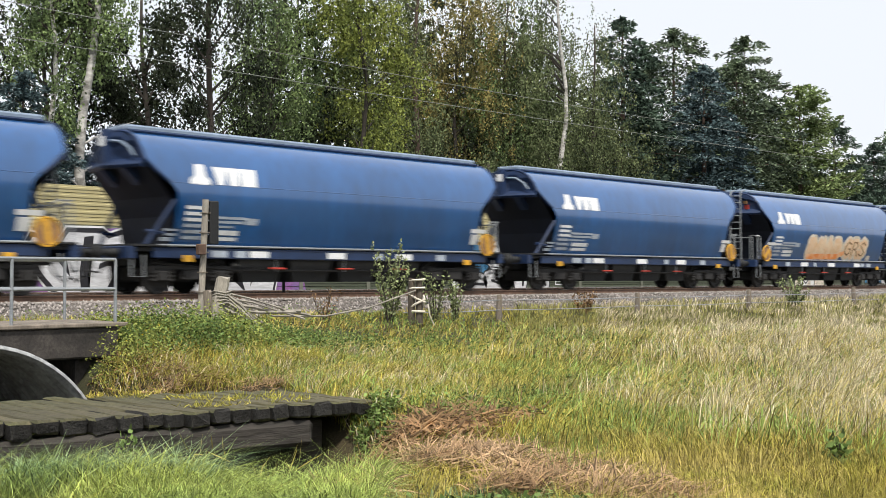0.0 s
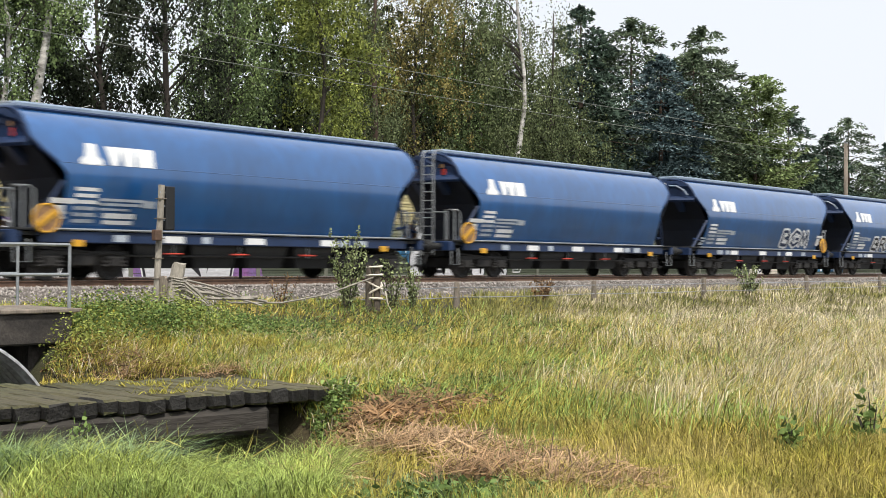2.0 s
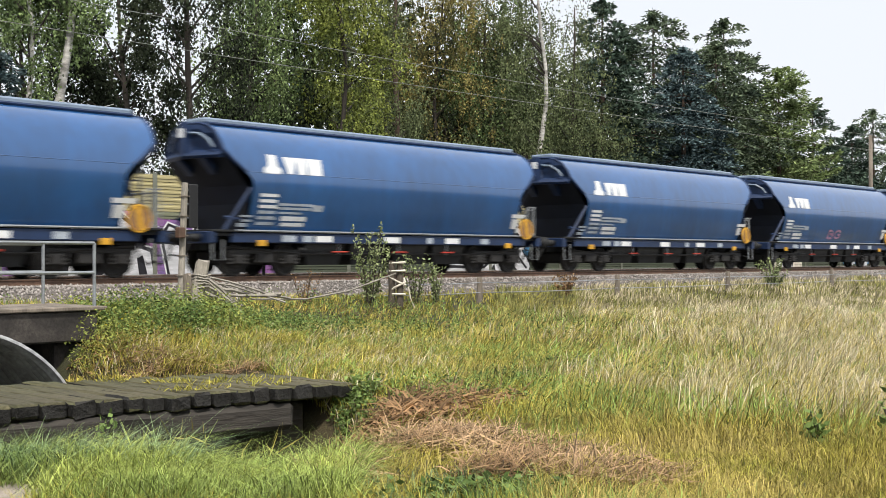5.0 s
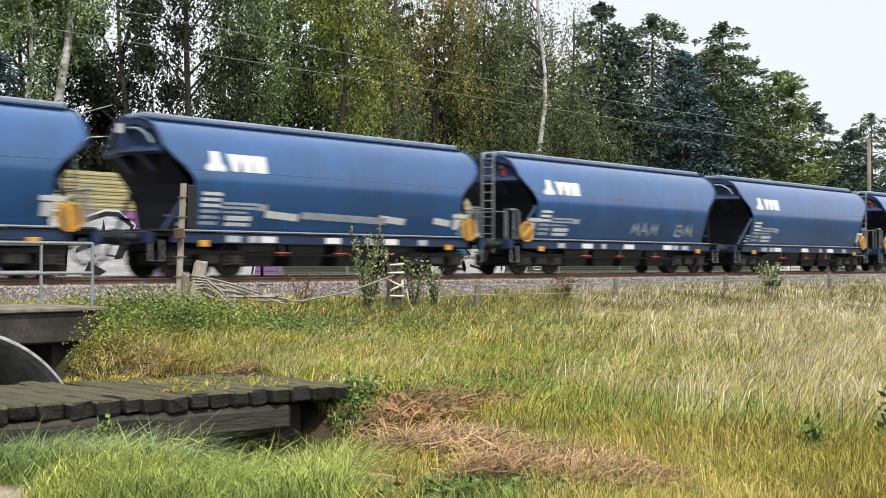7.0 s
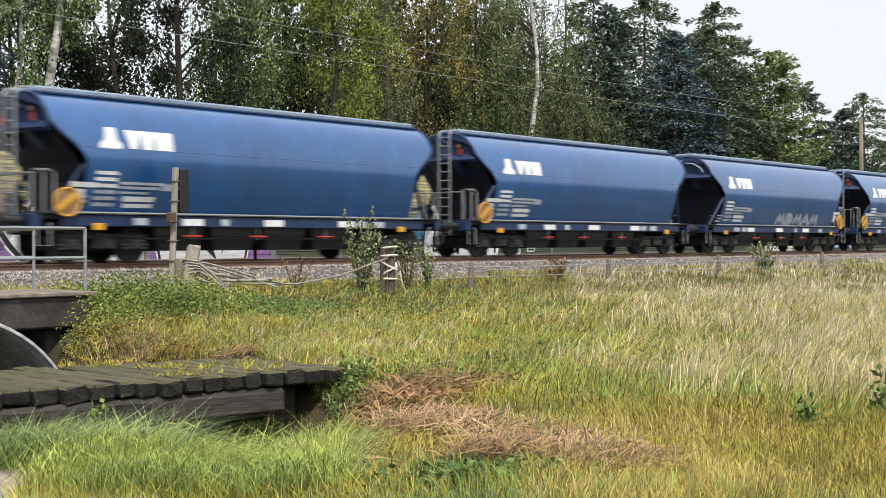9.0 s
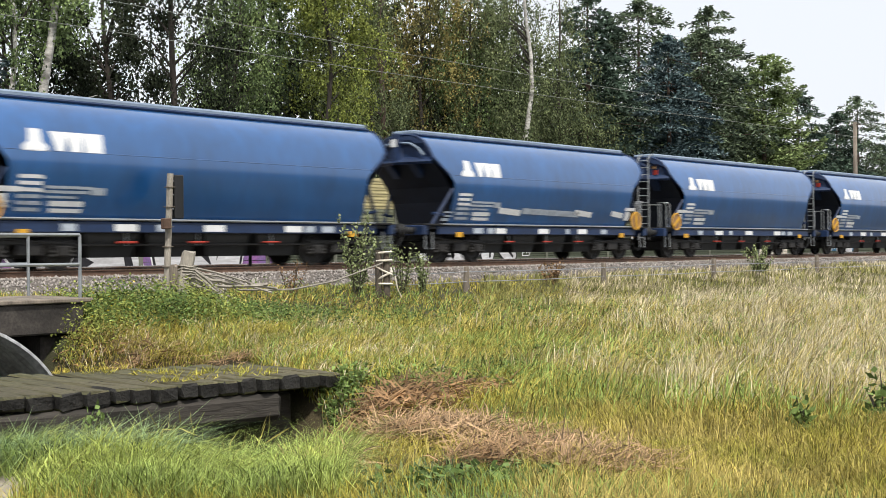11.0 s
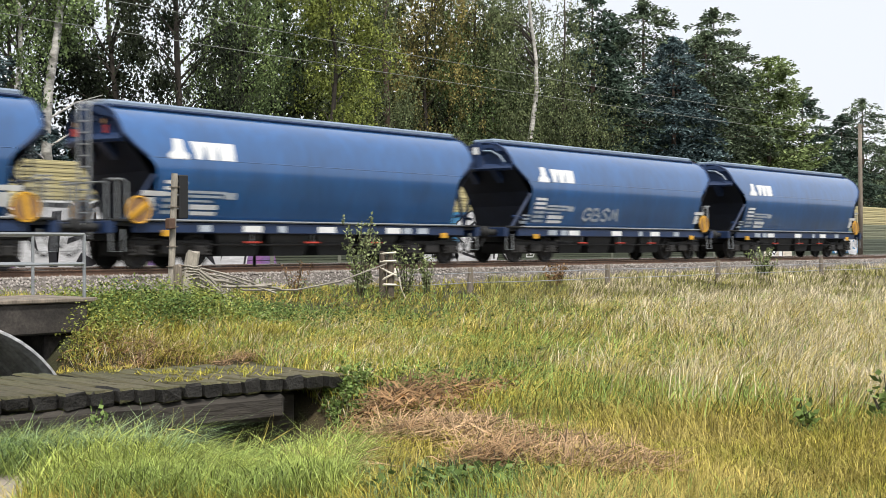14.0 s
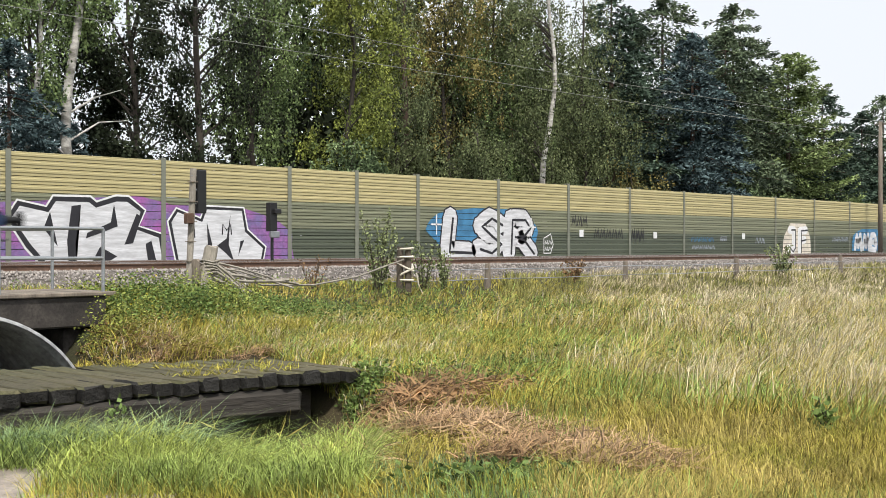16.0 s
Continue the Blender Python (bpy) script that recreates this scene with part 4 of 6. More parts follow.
# ---- corrugated culvert pipe below it ----
bm = bmesh.new()
skins = []
for wall in (0.0, 0.01):
    rings = []
    for i in range(121):
        q = 4.2 * i / 120
        r = 2.08 + wall + 0.055 * math.sin(q / 0.21 * 2 * math.pi)
        rings.append([bm.verts.new((r * math.cos(a), q, r * math.sin(a))) for a in np.linspace(0, 2 * math.pi, 65)[:-1]])
    for a, b in zip(rings, rings[1:]):
        for j in range(64):
            bm.faces.new((a[j], a[(j + 1) % 64], b[(j + 1) % 64], b[j]))
    skins.append(rings)
for end in (0, -1):  # the rims
    for j in range(64):
        bm.faces.new((skins[0][end][j], skins[0][end][(j + 1) % 64], skins[1][end][(j + 1) % 64], skins[1][end][j]))
pipe = part("culvert_pipe", bm, M_CORR, None, "", True, pose(7.26, 16.1, -2.63))
tagged(pipe, "wide grey corrugated steel culvert under the slab bridge", "culvert pipe")

# ---- timber bridge of old sleepers ----
deck = tagged(empty("timber_bridge", pose(DECK_O.x, DECK_O.y, DECK_Z, 0, 0, math.degrees(DECK_A))), "low mossy bridge deck of old wooden sleepers", "timber bridge")
rs = random.Random(5)
u = -5.0
while u < 5.35:
    w = rs.uniform(0.22, 0.34)
    end = 2.55 + rs.uniform(-0.1, 0.12) - 0.25 * max(0, u - 2.5)
    bm = boxed(0, w - rs.uniform(0.008, 0.022), rs.uniform(-0.06, 0.05), end, -0.19 + rs.uniform(-0.02, 0.02), 0, 0.03)
    bmesh.ops.subdivide_edges(bm, edges=[e for e in bm.edges if abs((e.verts[0].co - e.verts[1].co).y) > 1], cuts=9)
    for v in bm.verts:
        v.co += Vector((rs.uniform(-0.009, 0.009), rs.uniform(-0.02, 0.02), rs.uniform(-0.01, 0.009)))
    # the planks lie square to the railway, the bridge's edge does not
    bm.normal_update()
    # upright faces take the darker timber, top and underside the mossy one
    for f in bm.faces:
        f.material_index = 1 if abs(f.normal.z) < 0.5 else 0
    part("sleeper_plank", bm, [M_DECK, M_PLANKSIDE], deck, m=pose(u, 0, rs.uniform(-0.012, 0.01), rs.uniform(-0.3, 0.3), rs.uniform(-0.9, 0.9), -math.degrees(DECK_A) + rs.uniform(-0.6, 0.6)))
    u += w / math.cos(DECK_A)
for v0, z in ((0.03, -0.2), (1.1, -0.2), (2.0, -0.2)):
    bm = boxed(-5.0, 4.55, v0, v0 + 0.3, z - 0.34, z - 0.012, 0.05)
    bmesh.ops.subdivide_edges(bm, edges=[e for e in bm.edges if abs((e.verts[0].co - e.verts[1].co).x) > 2], cuts=14)
    for v in bm.verts:
        v.co += Vector((0, rs.uniform(-0.02, 0.02), rs.uniform(-0.012, 0.012)))
    part("bearer_beam", bm, M_BEAM, deck, "dark rotting bearer beam")
part("abutment_timber", boxed(4.5, 4.9, 0.45, 2.4, -1.1, -0.26, 0.03), M_BEAM, deck)
part("abutment_timber", boxed(-5.0, -4.6, 0.0, 2.4, -1.1, -0.56, 0.03), M_BEAM, deck)


# ---- fence and posts ----
def rough_post(bm, h, r, rnd, lean=(0, 0)):
    n = 9
    rings = []
    for i in range(6):
        z = h * i / 5
        rings.append([bm.verts.new(((r * (1.12 - 0.2 * i / 5) + rnd.uniform(-0.1, 0.1) * r) * math.cos(a) + lean[0] * z, (r * (1.12 - 0.2 * i / 5) + rnd.uniform(-0.1, 0.1) * r) * math.sin(a) + lean[1] * z,
                                    z + (rnd.uniform(-0.04, 0.04) if i == 5 else 0))) for a in np.linspace(0, 2 * math.pi, n + 1)[:-1]])
    for a, b in zip(rings, rings[1:]):
        for j in range(n):
            bm.faces.new((a[j], a[(j + 1) % n], b[(j + 1) % n], b[j]))
    bm.faces.new(rings[-1]), bm.faces.new(rings[0][::-1])
    return bm


B_OLD = material("dark_old_wood", (0.11, 0.09, 0.07), 0.95, var=0.45, scale=4, fine=30, stretch=(1, 1, 0.15), bump=0.6)
fence = tagged(empty("wire_fence", pose(0, 22.0, 0)), "old wire fence on grey wooden posts below the track", "fence")
FX = (25.0, 31.8, 38.9, 47.6, 55.5, 63.8, 72, 81)
for x in FX:
    g = float(ground_z(x, 22.0))
    part("fence_post", rough_post(bmesh.new(), -0.06 - g + 0.1 * rs.uniform(-1, 1), 0.085, rs, (rs.uniform(-0.04, 0.04), 0)), M_TIMBER, fence, "grey split wooden post", m=pose(x, 0, g))
for z in (-0.2, -0.48):
    pts = []
    allx = (21.2,) + FX
    for a, b in zip(allx, allx[1:]):
        pts += [(a + (b - a) * t, -0.06, z - 0.1 * t * (1 - t)) for t in (0, 0.25, 0.5, 0.75)]
    part("fence_wire", rods(pts + [(FX[-1], -0.06, z)], 0.012, 4), M_GALV, fence, "slack galvanised wire")

bp = tagged(empty("bound_post", pose(21.2, 21.5, float(ground_z(21.2, 21.5)))), "two dark posts bound together with pale torn tape", "fence post")
h = 0.4 - bp.location.z
for dx, rr, dh in ((-0.1, 0.095, 0), (0.1, 0.09, -0.06)):
    part("post", rough_post(bmesh.new(), h + dh, rr, rs), B_OLD, bp, m=pose(dx * 0.69, -dx * 0.72, 0))
for za, zb in ((0.42, 0.4), (0.5, 0.82), (0.85, 0.55), (1.0, 1.02), (1.2, 1.24)):
    a = [(-0.2 * 0.69, 0.2 * 0.72 - 0.06), (-0.08, -0.1), (0.2 * 0.69 - 0.04, -0.2 * 0.72 - 0.1), (0.22 * 0.69, -0.2 * 0.72)]
    part("tape", rods([(x, y, za + (zb - za) * j / 3) for j, (x, y) in enumerate(a)], 0.028, 5), M_CREAM, bp, "pale torn tape")
part("tape_tail", rods([(0.15, -0.3, 0.6), (0.2, -0.33, 0.3), (0.33, -0.36, 0.05)], 0.018, 5), M_CREAM, bp)

st = tagged(empty("leaning_stump", pose(14.1, 20.0, -0.85)), "grey split stump propped with dry branches and rope", "tree stump")
part("stump", rough_post(bmesh.new(), 1.28, 0.15, rs, (0.16, -0.05)), M_PALETIMBER, st, m=pose(-0.14, 0.04, 0))
part("stump_half", rough_post(bmesh.new(), 1.0, 0.09, rs, (-0.1, -0.05)), M_TIMBER, st, m=pose(-0.2, 0.05, 0))
for i in range(13):
    z0 = 0.98 - 0.03 * i + rs.uniform(-0.04, 0.04)
    reach = rs.uniform(0.4, 1.1) if i % 4 else rs.uniform(1.4, 2.2)
    c = [(0.05, -0.12, z0)]
    for t in (0.35, 0.7, 1.0):
        c.append((0.05 + reach * t + rs.uniform(-0.05, 0.05), -0.15 - rs.uniform(0, 0.5) * t, z0 - (z0 - (0.05 if i % 4 else 0.4) - 0.2 * rs.random()) * t ** 1.3))
    part("dry_branch", rods(c, rs.uniform(0.014, 0.04), 5), M_PALETIMBER, st, "bleached dry branch")
for i in range(5):
    z = 0.75 + 0.06 * i
    part("rope", rods([(0.19 * math.cos(a) + 0.05, 0.19 * math.sin(a), z + 0.02 * math.sin(3 * a + i)) for a in np.linspace(0, 2 * math.pi, 11)], 0.018, 5), M_PALETIMBER, st)
part("trailing_rope", rods([(0.2, -0.1, 0.9), (1.6, 0.3, 0.45), (3.4, 0.7, 0.4), (5.0, 1.0, 0.55), (7.0, 1.4, 0.95)], 0.022, 5), M_PALETIMBER, st, "dry trailing rope")

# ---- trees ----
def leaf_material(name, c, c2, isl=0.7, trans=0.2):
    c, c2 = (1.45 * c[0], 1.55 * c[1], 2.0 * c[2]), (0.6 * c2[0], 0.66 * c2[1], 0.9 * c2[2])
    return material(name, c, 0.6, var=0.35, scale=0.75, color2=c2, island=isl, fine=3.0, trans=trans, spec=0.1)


L_BIRCH = leaf_material("birch_leaf", (0.177, 0.218, 0.066), (0.114, 0.156, 0.055))
L_OLIVE = leaf_material("olive_leaf", (0.138, 0.151, 0.055), (0.092, 0.110, 0.040))
L_YELLOW = leaf_material("yellow_green_leaf", (0.215, 0.225, 0.042), (0.15, 0.18, 0.04))
L_OCHRE = leaf_material("ochre_leaf", (0.240, 0.184, 0.048), (0.136, 0.136, 0.045))
# leaf colour lowered to hold the shade inside the wood
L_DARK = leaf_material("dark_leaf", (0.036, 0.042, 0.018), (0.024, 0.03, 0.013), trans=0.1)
L_WILLOW = leaf_material("grey_green_leaf", (0.150, 0.189, 0.072), (0.104, 0.143, 0.052))
L_SPRUCE = leaf_material("spruce_needle", (0.069, 0.095, 0.052), (0.048, 0.069, 0.041), trans=0.08)
L_BLUE = leaf_material("blue_spruce_needle", (0.094, 0.126, 0.101), (0.062, 0.090, 0.072), trans=0.05)
L_PINE = leaf_material("pine_needle", (0.114, 0.138, 0.062), (0.077, 0.098, 0.052), trans=0.08)
L_LARCH = leaf_material("larch_needle", (0.2, 0.24, 0.075), (0.15, 0.18, 0.06), trans=0.15)
B_BIRCH = material("birch_bark", (0.62, 0.6, 0.56), 0.8, var=0.3, scale=2.2, color2=(0.2, 0.19, 0.17), fine=12, stretch=(1, 1, 2.2), bump=0.3)
B_DARK = material("dark_bark", (0.06, 0.05, 0.042), 0.95, var=0.4, scale=4, fine=20, stretch=(1, 1, 0.2), bump=0.6)
B_PINE = material("pine_bark", (0.09, 0.06, 0.045), 0.95, var=0.4, scale=4, fine=20, stretch=(1, 1, 0.2), bump=0.6)


def leaves_mesh(name, P, D, length, width, mat, rg):
    """Small pointed leaves at P, lying along D."""
    n = len(P)
    D = D / (np.linalg.norm(D, axis=1, keepdims=True) + 1e-9)
    side = np.cross(D, rg.normal(size=(n, 3)))
    side /= np.linalg.norm(side, axis=1, keepdims=True) + 1e-9
    L = (length * rg.uniform(0.6, 1.4, n))[:, None]
    W = (width * rg.uniform(0.6, 1.4, n))[:, None]
    V = np.stack([P, P + D * L * 0.45 + side * W, P + D * L, P + D * L * 0.5 - side * W], 1).reshape(-1, 3)
    i = 4 * np.arange(n)[:, None]
    F = np.concatenate([i + [0, 1, 2], i + [0, 2, 3]])
    return mesh_object(name, V, F, mat)


def taper(bm, pts, r0, r1, n=7):
    k = len(pts) - 1
    return tube(bm, pts, [r0 + (r1 - r0) * i / k for i in range(k + 1)], n)


def leafy_tree(seed, x, y, h, radius, base, mat, bark, n=24000, weep=0.0, leaf=0.118, trunk_r=0.15, lean=0.0, dens=1.0, label="", bare=0, name="deciduous_tree", flat=1.0, back=0.0):
    rg, rr = np.random.default_rng(seed), random.Random(seed)
    t = empty(name, pose(x, y, -0.9))
    tagged(t, label, "tree", "trees behind the barrier")
    wob = [(lean * z / h + 0.25 * math.sin(z * 0.5 + seed), 0.2 * math.sin(z * 0.6 + seed * 2), z) for z in np.linspace(0, h * 0.93, 10)]
    wob[0] = (0, 0, 0)
    part("trunk", taper(bmesh.new(), wob, trunk_r, trunk_r * 0.25, 9), bark, t, smooth=True)
    at = lambda z: Vector((np.interp(z, [p[2] for p in wob], [p[0] for p in wob]), np.interp(z, [p[2] for p in wob], [p[1] for p in wob]), z))
    # clump centres spread unevenly through the crown
    nc = int(90 * dens)
    C = []
    while len(C) < nc:
        q = rg.uniform(-1, 1, 3)
        d = np.linalg.norm(q)
        if d > 1 or d < 0.35:
            continue
        lob = 0.72 + 0.28 * math.sin(3.1 * math.atan2(q[1], q[0]) + seed + 4 * q[2])
        if d > lob + 0.12 * rg.random():
            continue
        z = base + (h - base) * (q[2] * 0.5 + 0.5)
        c = at(min(z, h * 0.93))
        C.append((c.x + q[0] * radius, c.y + q[1] * radius * flat + back, z))
    C = np.array(C)
    nb = min(26, nc)
    for i in range(nb):
        c = C[i]
        z0 = max(base * 0.6, c[2] - 0.55 * math.hypot(c[0], c[1]) - rr.uniform(0, 0.8))
        p0 = at(min(z0, h * 0.9))
        mid = (p0 + Vector(c)) / 2 + Vector((rr.uniform(-0.2, 0.2), rr.uniform(-0.2, 0.2), 0.15 + 0.3 * rr.random()))
        part("limb", taper(bmesh.new(), [p0, mid, Vector(c)], trunk_r * 0.3, 0.01, 5), B_DARK, t)
    for i in range(bare):
        z0 = 3 + 0.5 * i
        p0 = at(z0)
        s = -1 if i % 2 else 1
        reach = rr.uniform(1.2, 2.6)
        part("bare_branch", taper(bmesh.new(), [p0, p0 + Vector((s * reach * 0.5, -0.3, reach * 0.35)), p0 + Vector((s * reach, -0.5, reach * 0.4 + rr.uniform(-0.4, 0.5)))], 0.05, 0.012, 5), bark, t, "bare pale branch")
    # leaves: sprays round each clump, some of them in hanging strands
    which = rg.integers(0, nc, n)
    size = rg.uniform(0.45, 1.0, nc)[which] * radius * 0.3
    off = rg.normal(size=(n, 3)) * 0.5 * size[:, None]
    P = C[which] + off
    if weep:
        ns = nc * 14
        s0 = C[rg.integers(0, nc, ns)] + rg.normal(size=(ns, 3)) * radius * 0.2
        ln = rg.uniform(0.5, 1.0, ns) * weep
        k = rg.integers(0, ns, n)
        tt = rg.random(n)
        Q = s0[k] + np.stack([0.06 * rg.normal(size=n), 0.06 * rg.normal(size=n), -tt * ln[k]], 1)
        use = rg.random(n) < 0.75
        P = np.where(use[:, None], Q, P)
    D = rg.normal(size=(n, 3)) + np.array([0, 0, -0.7 - weep])
    ob = leaves_mesh("crown", P, D, leaf, leaf * 0.38, mat, rg)
    ob.parent = t
    return t


def conifer(seed, x, y, h, radius, mat, bark, n=20000, base=0.6, droop=0.25, power=0.5, needle=0.3, gap=0.0, label="", name="conifer_tree"):
    rg, rr = np.random.default_rng(seed), random.Random(seed)
    t = empty(name, pose(x, y, -0.9))
    tagged(t, label, "tree", "conifers behind the barrier")
    part("trunk", taper(bmesh.new(), [(0, 0, 0), (0.05, 0, h * 0.5), (0, 0, h)], 0.02 * h, 0.02, 8), bark, t, smooth=True)
    nb = int(h * 15)
    zs = base + (h - base) * rg.random(nb) ** 0.95
    ang = rg.uniform(0, 2 * np.pi, nb)
    R = radius * (1 - (zs - base) / (h - base)) ** power * rg.uniform(0.55 - gap, 1.12, nb) + 0.12
    for i in range(0, nb, 4):
        d = Vector((math.cos(ang[i]), math.sin(ang[i]), 0))
        part("bough", taper(bmesh.new(), [Vector((0, 0, zs[i])), Vector((0, 0, zs[i])) + d * R[i] * 0.6 + Vector((0, 0, -droop * R[i] * 0.4)), Vector((0, 0, zs[i])) + d * R[i] * 0.95 + Vector((0, 0, -droop * R[i] * 0.6))], 0.035, 0.008, 4), bark, t)
    w = R / R.sum()
    k = rg.choice(nb, n, p=w)
    u = np.sqrt(rg.uniform(0.03, 1, n))
    lat = rg.normal(size=n) * 0.28 * R[k] * (1.15 - u) + rg.normal(size=n) * 0.05
    up = rg.normal(size=n) * 0.07 - np.abs(lat) * 0.35
    ca, sa = np.cos(ang[k]), np.sin(ang[k])
    rad = R[k] * u
    P = np.stack([ca * rad - sa * lat, sa * rad + ca * lat, zs[k] - droop * rad * u * 0.7 + up + 0.12 * droop * rad], 1)
    D = np.stack([ca + 0.8 * np.sign(lat) * -sa, sa + 0.8 * np.sign(lat) * ca, np.full(n, -0.15)], 1) + rg.normal(size=(n, 3)) * 0.5
    top = rg.random(n) < 0.015
    P[top] = np.stack([rg.normal(size=top.sum()) * 0.06, rg.normal(size=top.sum()) * 0.06, h - rg.random(top.sum()) * 0.9], 1)
    ob = leaves_mesh("crown", P, D, needle, needle * 0.2, mat, rg)
    ob.parent = t
    return t


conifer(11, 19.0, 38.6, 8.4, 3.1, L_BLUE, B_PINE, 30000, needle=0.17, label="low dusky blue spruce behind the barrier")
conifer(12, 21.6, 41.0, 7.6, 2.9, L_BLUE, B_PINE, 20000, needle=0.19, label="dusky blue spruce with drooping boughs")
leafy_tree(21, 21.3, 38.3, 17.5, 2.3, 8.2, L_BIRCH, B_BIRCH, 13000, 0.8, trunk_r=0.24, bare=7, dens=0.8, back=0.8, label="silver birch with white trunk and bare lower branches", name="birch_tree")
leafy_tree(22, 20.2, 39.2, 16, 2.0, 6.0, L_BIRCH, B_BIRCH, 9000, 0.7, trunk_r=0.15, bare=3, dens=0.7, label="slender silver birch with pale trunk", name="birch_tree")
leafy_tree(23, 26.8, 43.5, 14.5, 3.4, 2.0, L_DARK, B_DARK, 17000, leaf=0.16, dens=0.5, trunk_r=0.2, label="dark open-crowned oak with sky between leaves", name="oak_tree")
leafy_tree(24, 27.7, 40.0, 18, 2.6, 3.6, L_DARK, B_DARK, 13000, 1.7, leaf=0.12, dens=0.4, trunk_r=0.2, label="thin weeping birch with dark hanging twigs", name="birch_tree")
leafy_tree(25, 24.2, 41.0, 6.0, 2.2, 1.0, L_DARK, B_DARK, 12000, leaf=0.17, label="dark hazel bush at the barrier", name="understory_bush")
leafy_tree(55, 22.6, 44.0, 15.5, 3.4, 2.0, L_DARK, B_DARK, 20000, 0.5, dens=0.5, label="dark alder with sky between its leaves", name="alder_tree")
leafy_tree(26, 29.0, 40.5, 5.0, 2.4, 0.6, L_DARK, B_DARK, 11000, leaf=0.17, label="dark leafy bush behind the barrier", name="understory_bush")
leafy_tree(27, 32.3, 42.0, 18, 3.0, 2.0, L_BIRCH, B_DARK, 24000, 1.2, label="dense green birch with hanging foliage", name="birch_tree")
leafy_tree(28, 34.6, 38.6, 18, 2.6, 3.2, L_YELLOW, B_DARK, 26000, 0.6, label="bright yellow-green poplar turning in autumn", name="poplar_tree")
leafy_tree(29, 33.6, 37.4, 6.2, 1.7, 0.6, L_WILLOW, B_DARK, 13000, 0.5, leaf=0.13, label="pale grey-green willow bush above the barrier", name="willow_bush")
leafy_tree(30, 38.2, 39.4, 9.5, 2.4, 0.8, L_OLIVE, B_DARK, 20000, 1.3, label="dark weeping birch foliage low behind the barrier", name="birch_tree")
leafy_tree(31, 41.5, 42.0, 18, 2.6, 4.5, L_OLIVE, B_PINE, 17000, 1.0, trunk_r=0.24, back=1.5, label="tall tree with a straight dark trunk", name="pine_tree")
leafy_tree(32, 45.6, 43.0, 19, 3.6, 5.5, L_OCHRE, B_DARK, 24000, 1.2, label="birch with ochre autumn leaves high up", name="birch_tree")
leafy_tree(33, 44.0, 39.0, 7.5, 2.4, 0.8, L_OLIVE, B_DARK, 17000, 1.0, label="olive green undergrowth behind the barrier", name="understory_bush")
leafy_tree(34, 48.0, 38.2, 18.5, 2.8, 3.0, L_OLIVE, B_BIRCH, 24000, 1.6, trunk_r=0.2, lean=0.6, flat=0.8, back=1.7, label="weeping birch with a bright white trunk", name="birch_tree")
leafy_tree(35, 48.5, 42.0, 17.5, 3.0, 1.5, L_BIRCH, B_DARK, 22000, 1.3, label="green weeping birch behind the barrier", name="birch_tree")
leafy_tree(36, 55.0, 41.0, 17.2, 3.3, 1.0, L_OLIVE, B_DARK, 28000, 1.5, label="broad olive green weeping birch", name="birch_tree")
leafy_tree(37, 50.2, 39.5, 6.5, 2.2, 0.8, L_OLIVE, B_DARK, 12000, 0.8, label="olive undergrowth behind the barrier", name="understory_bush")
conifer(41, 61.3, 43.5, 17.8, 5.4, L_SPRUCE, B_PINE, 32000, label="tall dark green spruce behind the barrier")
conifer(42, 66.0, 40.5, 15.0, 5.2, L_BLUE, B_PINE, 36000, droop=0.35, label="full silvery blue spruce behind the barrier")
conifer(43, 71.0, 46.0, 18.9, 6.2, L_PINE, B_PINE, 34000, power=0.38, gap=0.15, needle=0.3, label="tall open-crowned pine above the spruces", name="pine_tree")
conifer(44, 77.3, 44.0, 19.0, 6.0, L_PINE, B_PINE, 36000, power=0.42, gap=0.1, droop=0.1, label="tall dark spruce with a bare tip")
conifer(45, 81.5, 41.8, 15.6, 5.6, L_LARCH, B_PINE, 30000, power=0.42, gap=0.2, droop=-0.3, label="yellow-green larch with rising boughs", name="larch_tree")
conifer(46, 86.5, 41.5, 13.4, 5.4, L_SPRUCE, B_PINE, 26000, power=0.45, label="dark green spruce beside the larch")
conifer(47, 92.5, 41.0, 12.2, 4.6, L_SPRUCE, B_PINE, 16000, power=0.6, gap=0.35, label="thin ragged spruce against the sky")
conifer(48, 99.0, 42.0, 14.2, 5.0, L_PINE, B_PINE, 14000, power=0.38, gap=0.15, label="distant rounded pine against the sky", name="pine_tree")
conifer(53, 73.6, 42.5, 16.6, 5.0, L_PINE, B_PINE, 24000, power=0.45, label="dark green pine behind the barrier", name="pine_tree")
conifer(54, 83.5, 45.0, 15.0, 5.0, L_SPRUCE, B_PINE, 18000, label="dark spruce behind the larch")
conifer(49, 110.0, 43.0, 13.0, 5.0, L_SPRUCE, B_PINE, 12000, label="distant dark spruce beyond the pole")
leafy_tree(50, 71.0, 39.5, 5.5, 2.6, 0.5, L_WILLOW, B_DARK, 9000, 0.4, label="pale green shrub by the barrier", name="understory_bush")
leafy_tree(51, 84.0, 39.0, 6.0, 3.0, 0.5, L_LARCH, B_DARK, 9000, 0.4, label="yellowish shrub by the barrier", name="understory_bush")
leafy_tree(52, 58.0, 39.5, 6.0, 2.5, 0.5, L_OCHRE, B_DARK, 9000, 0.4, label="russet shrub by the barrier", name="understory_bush")


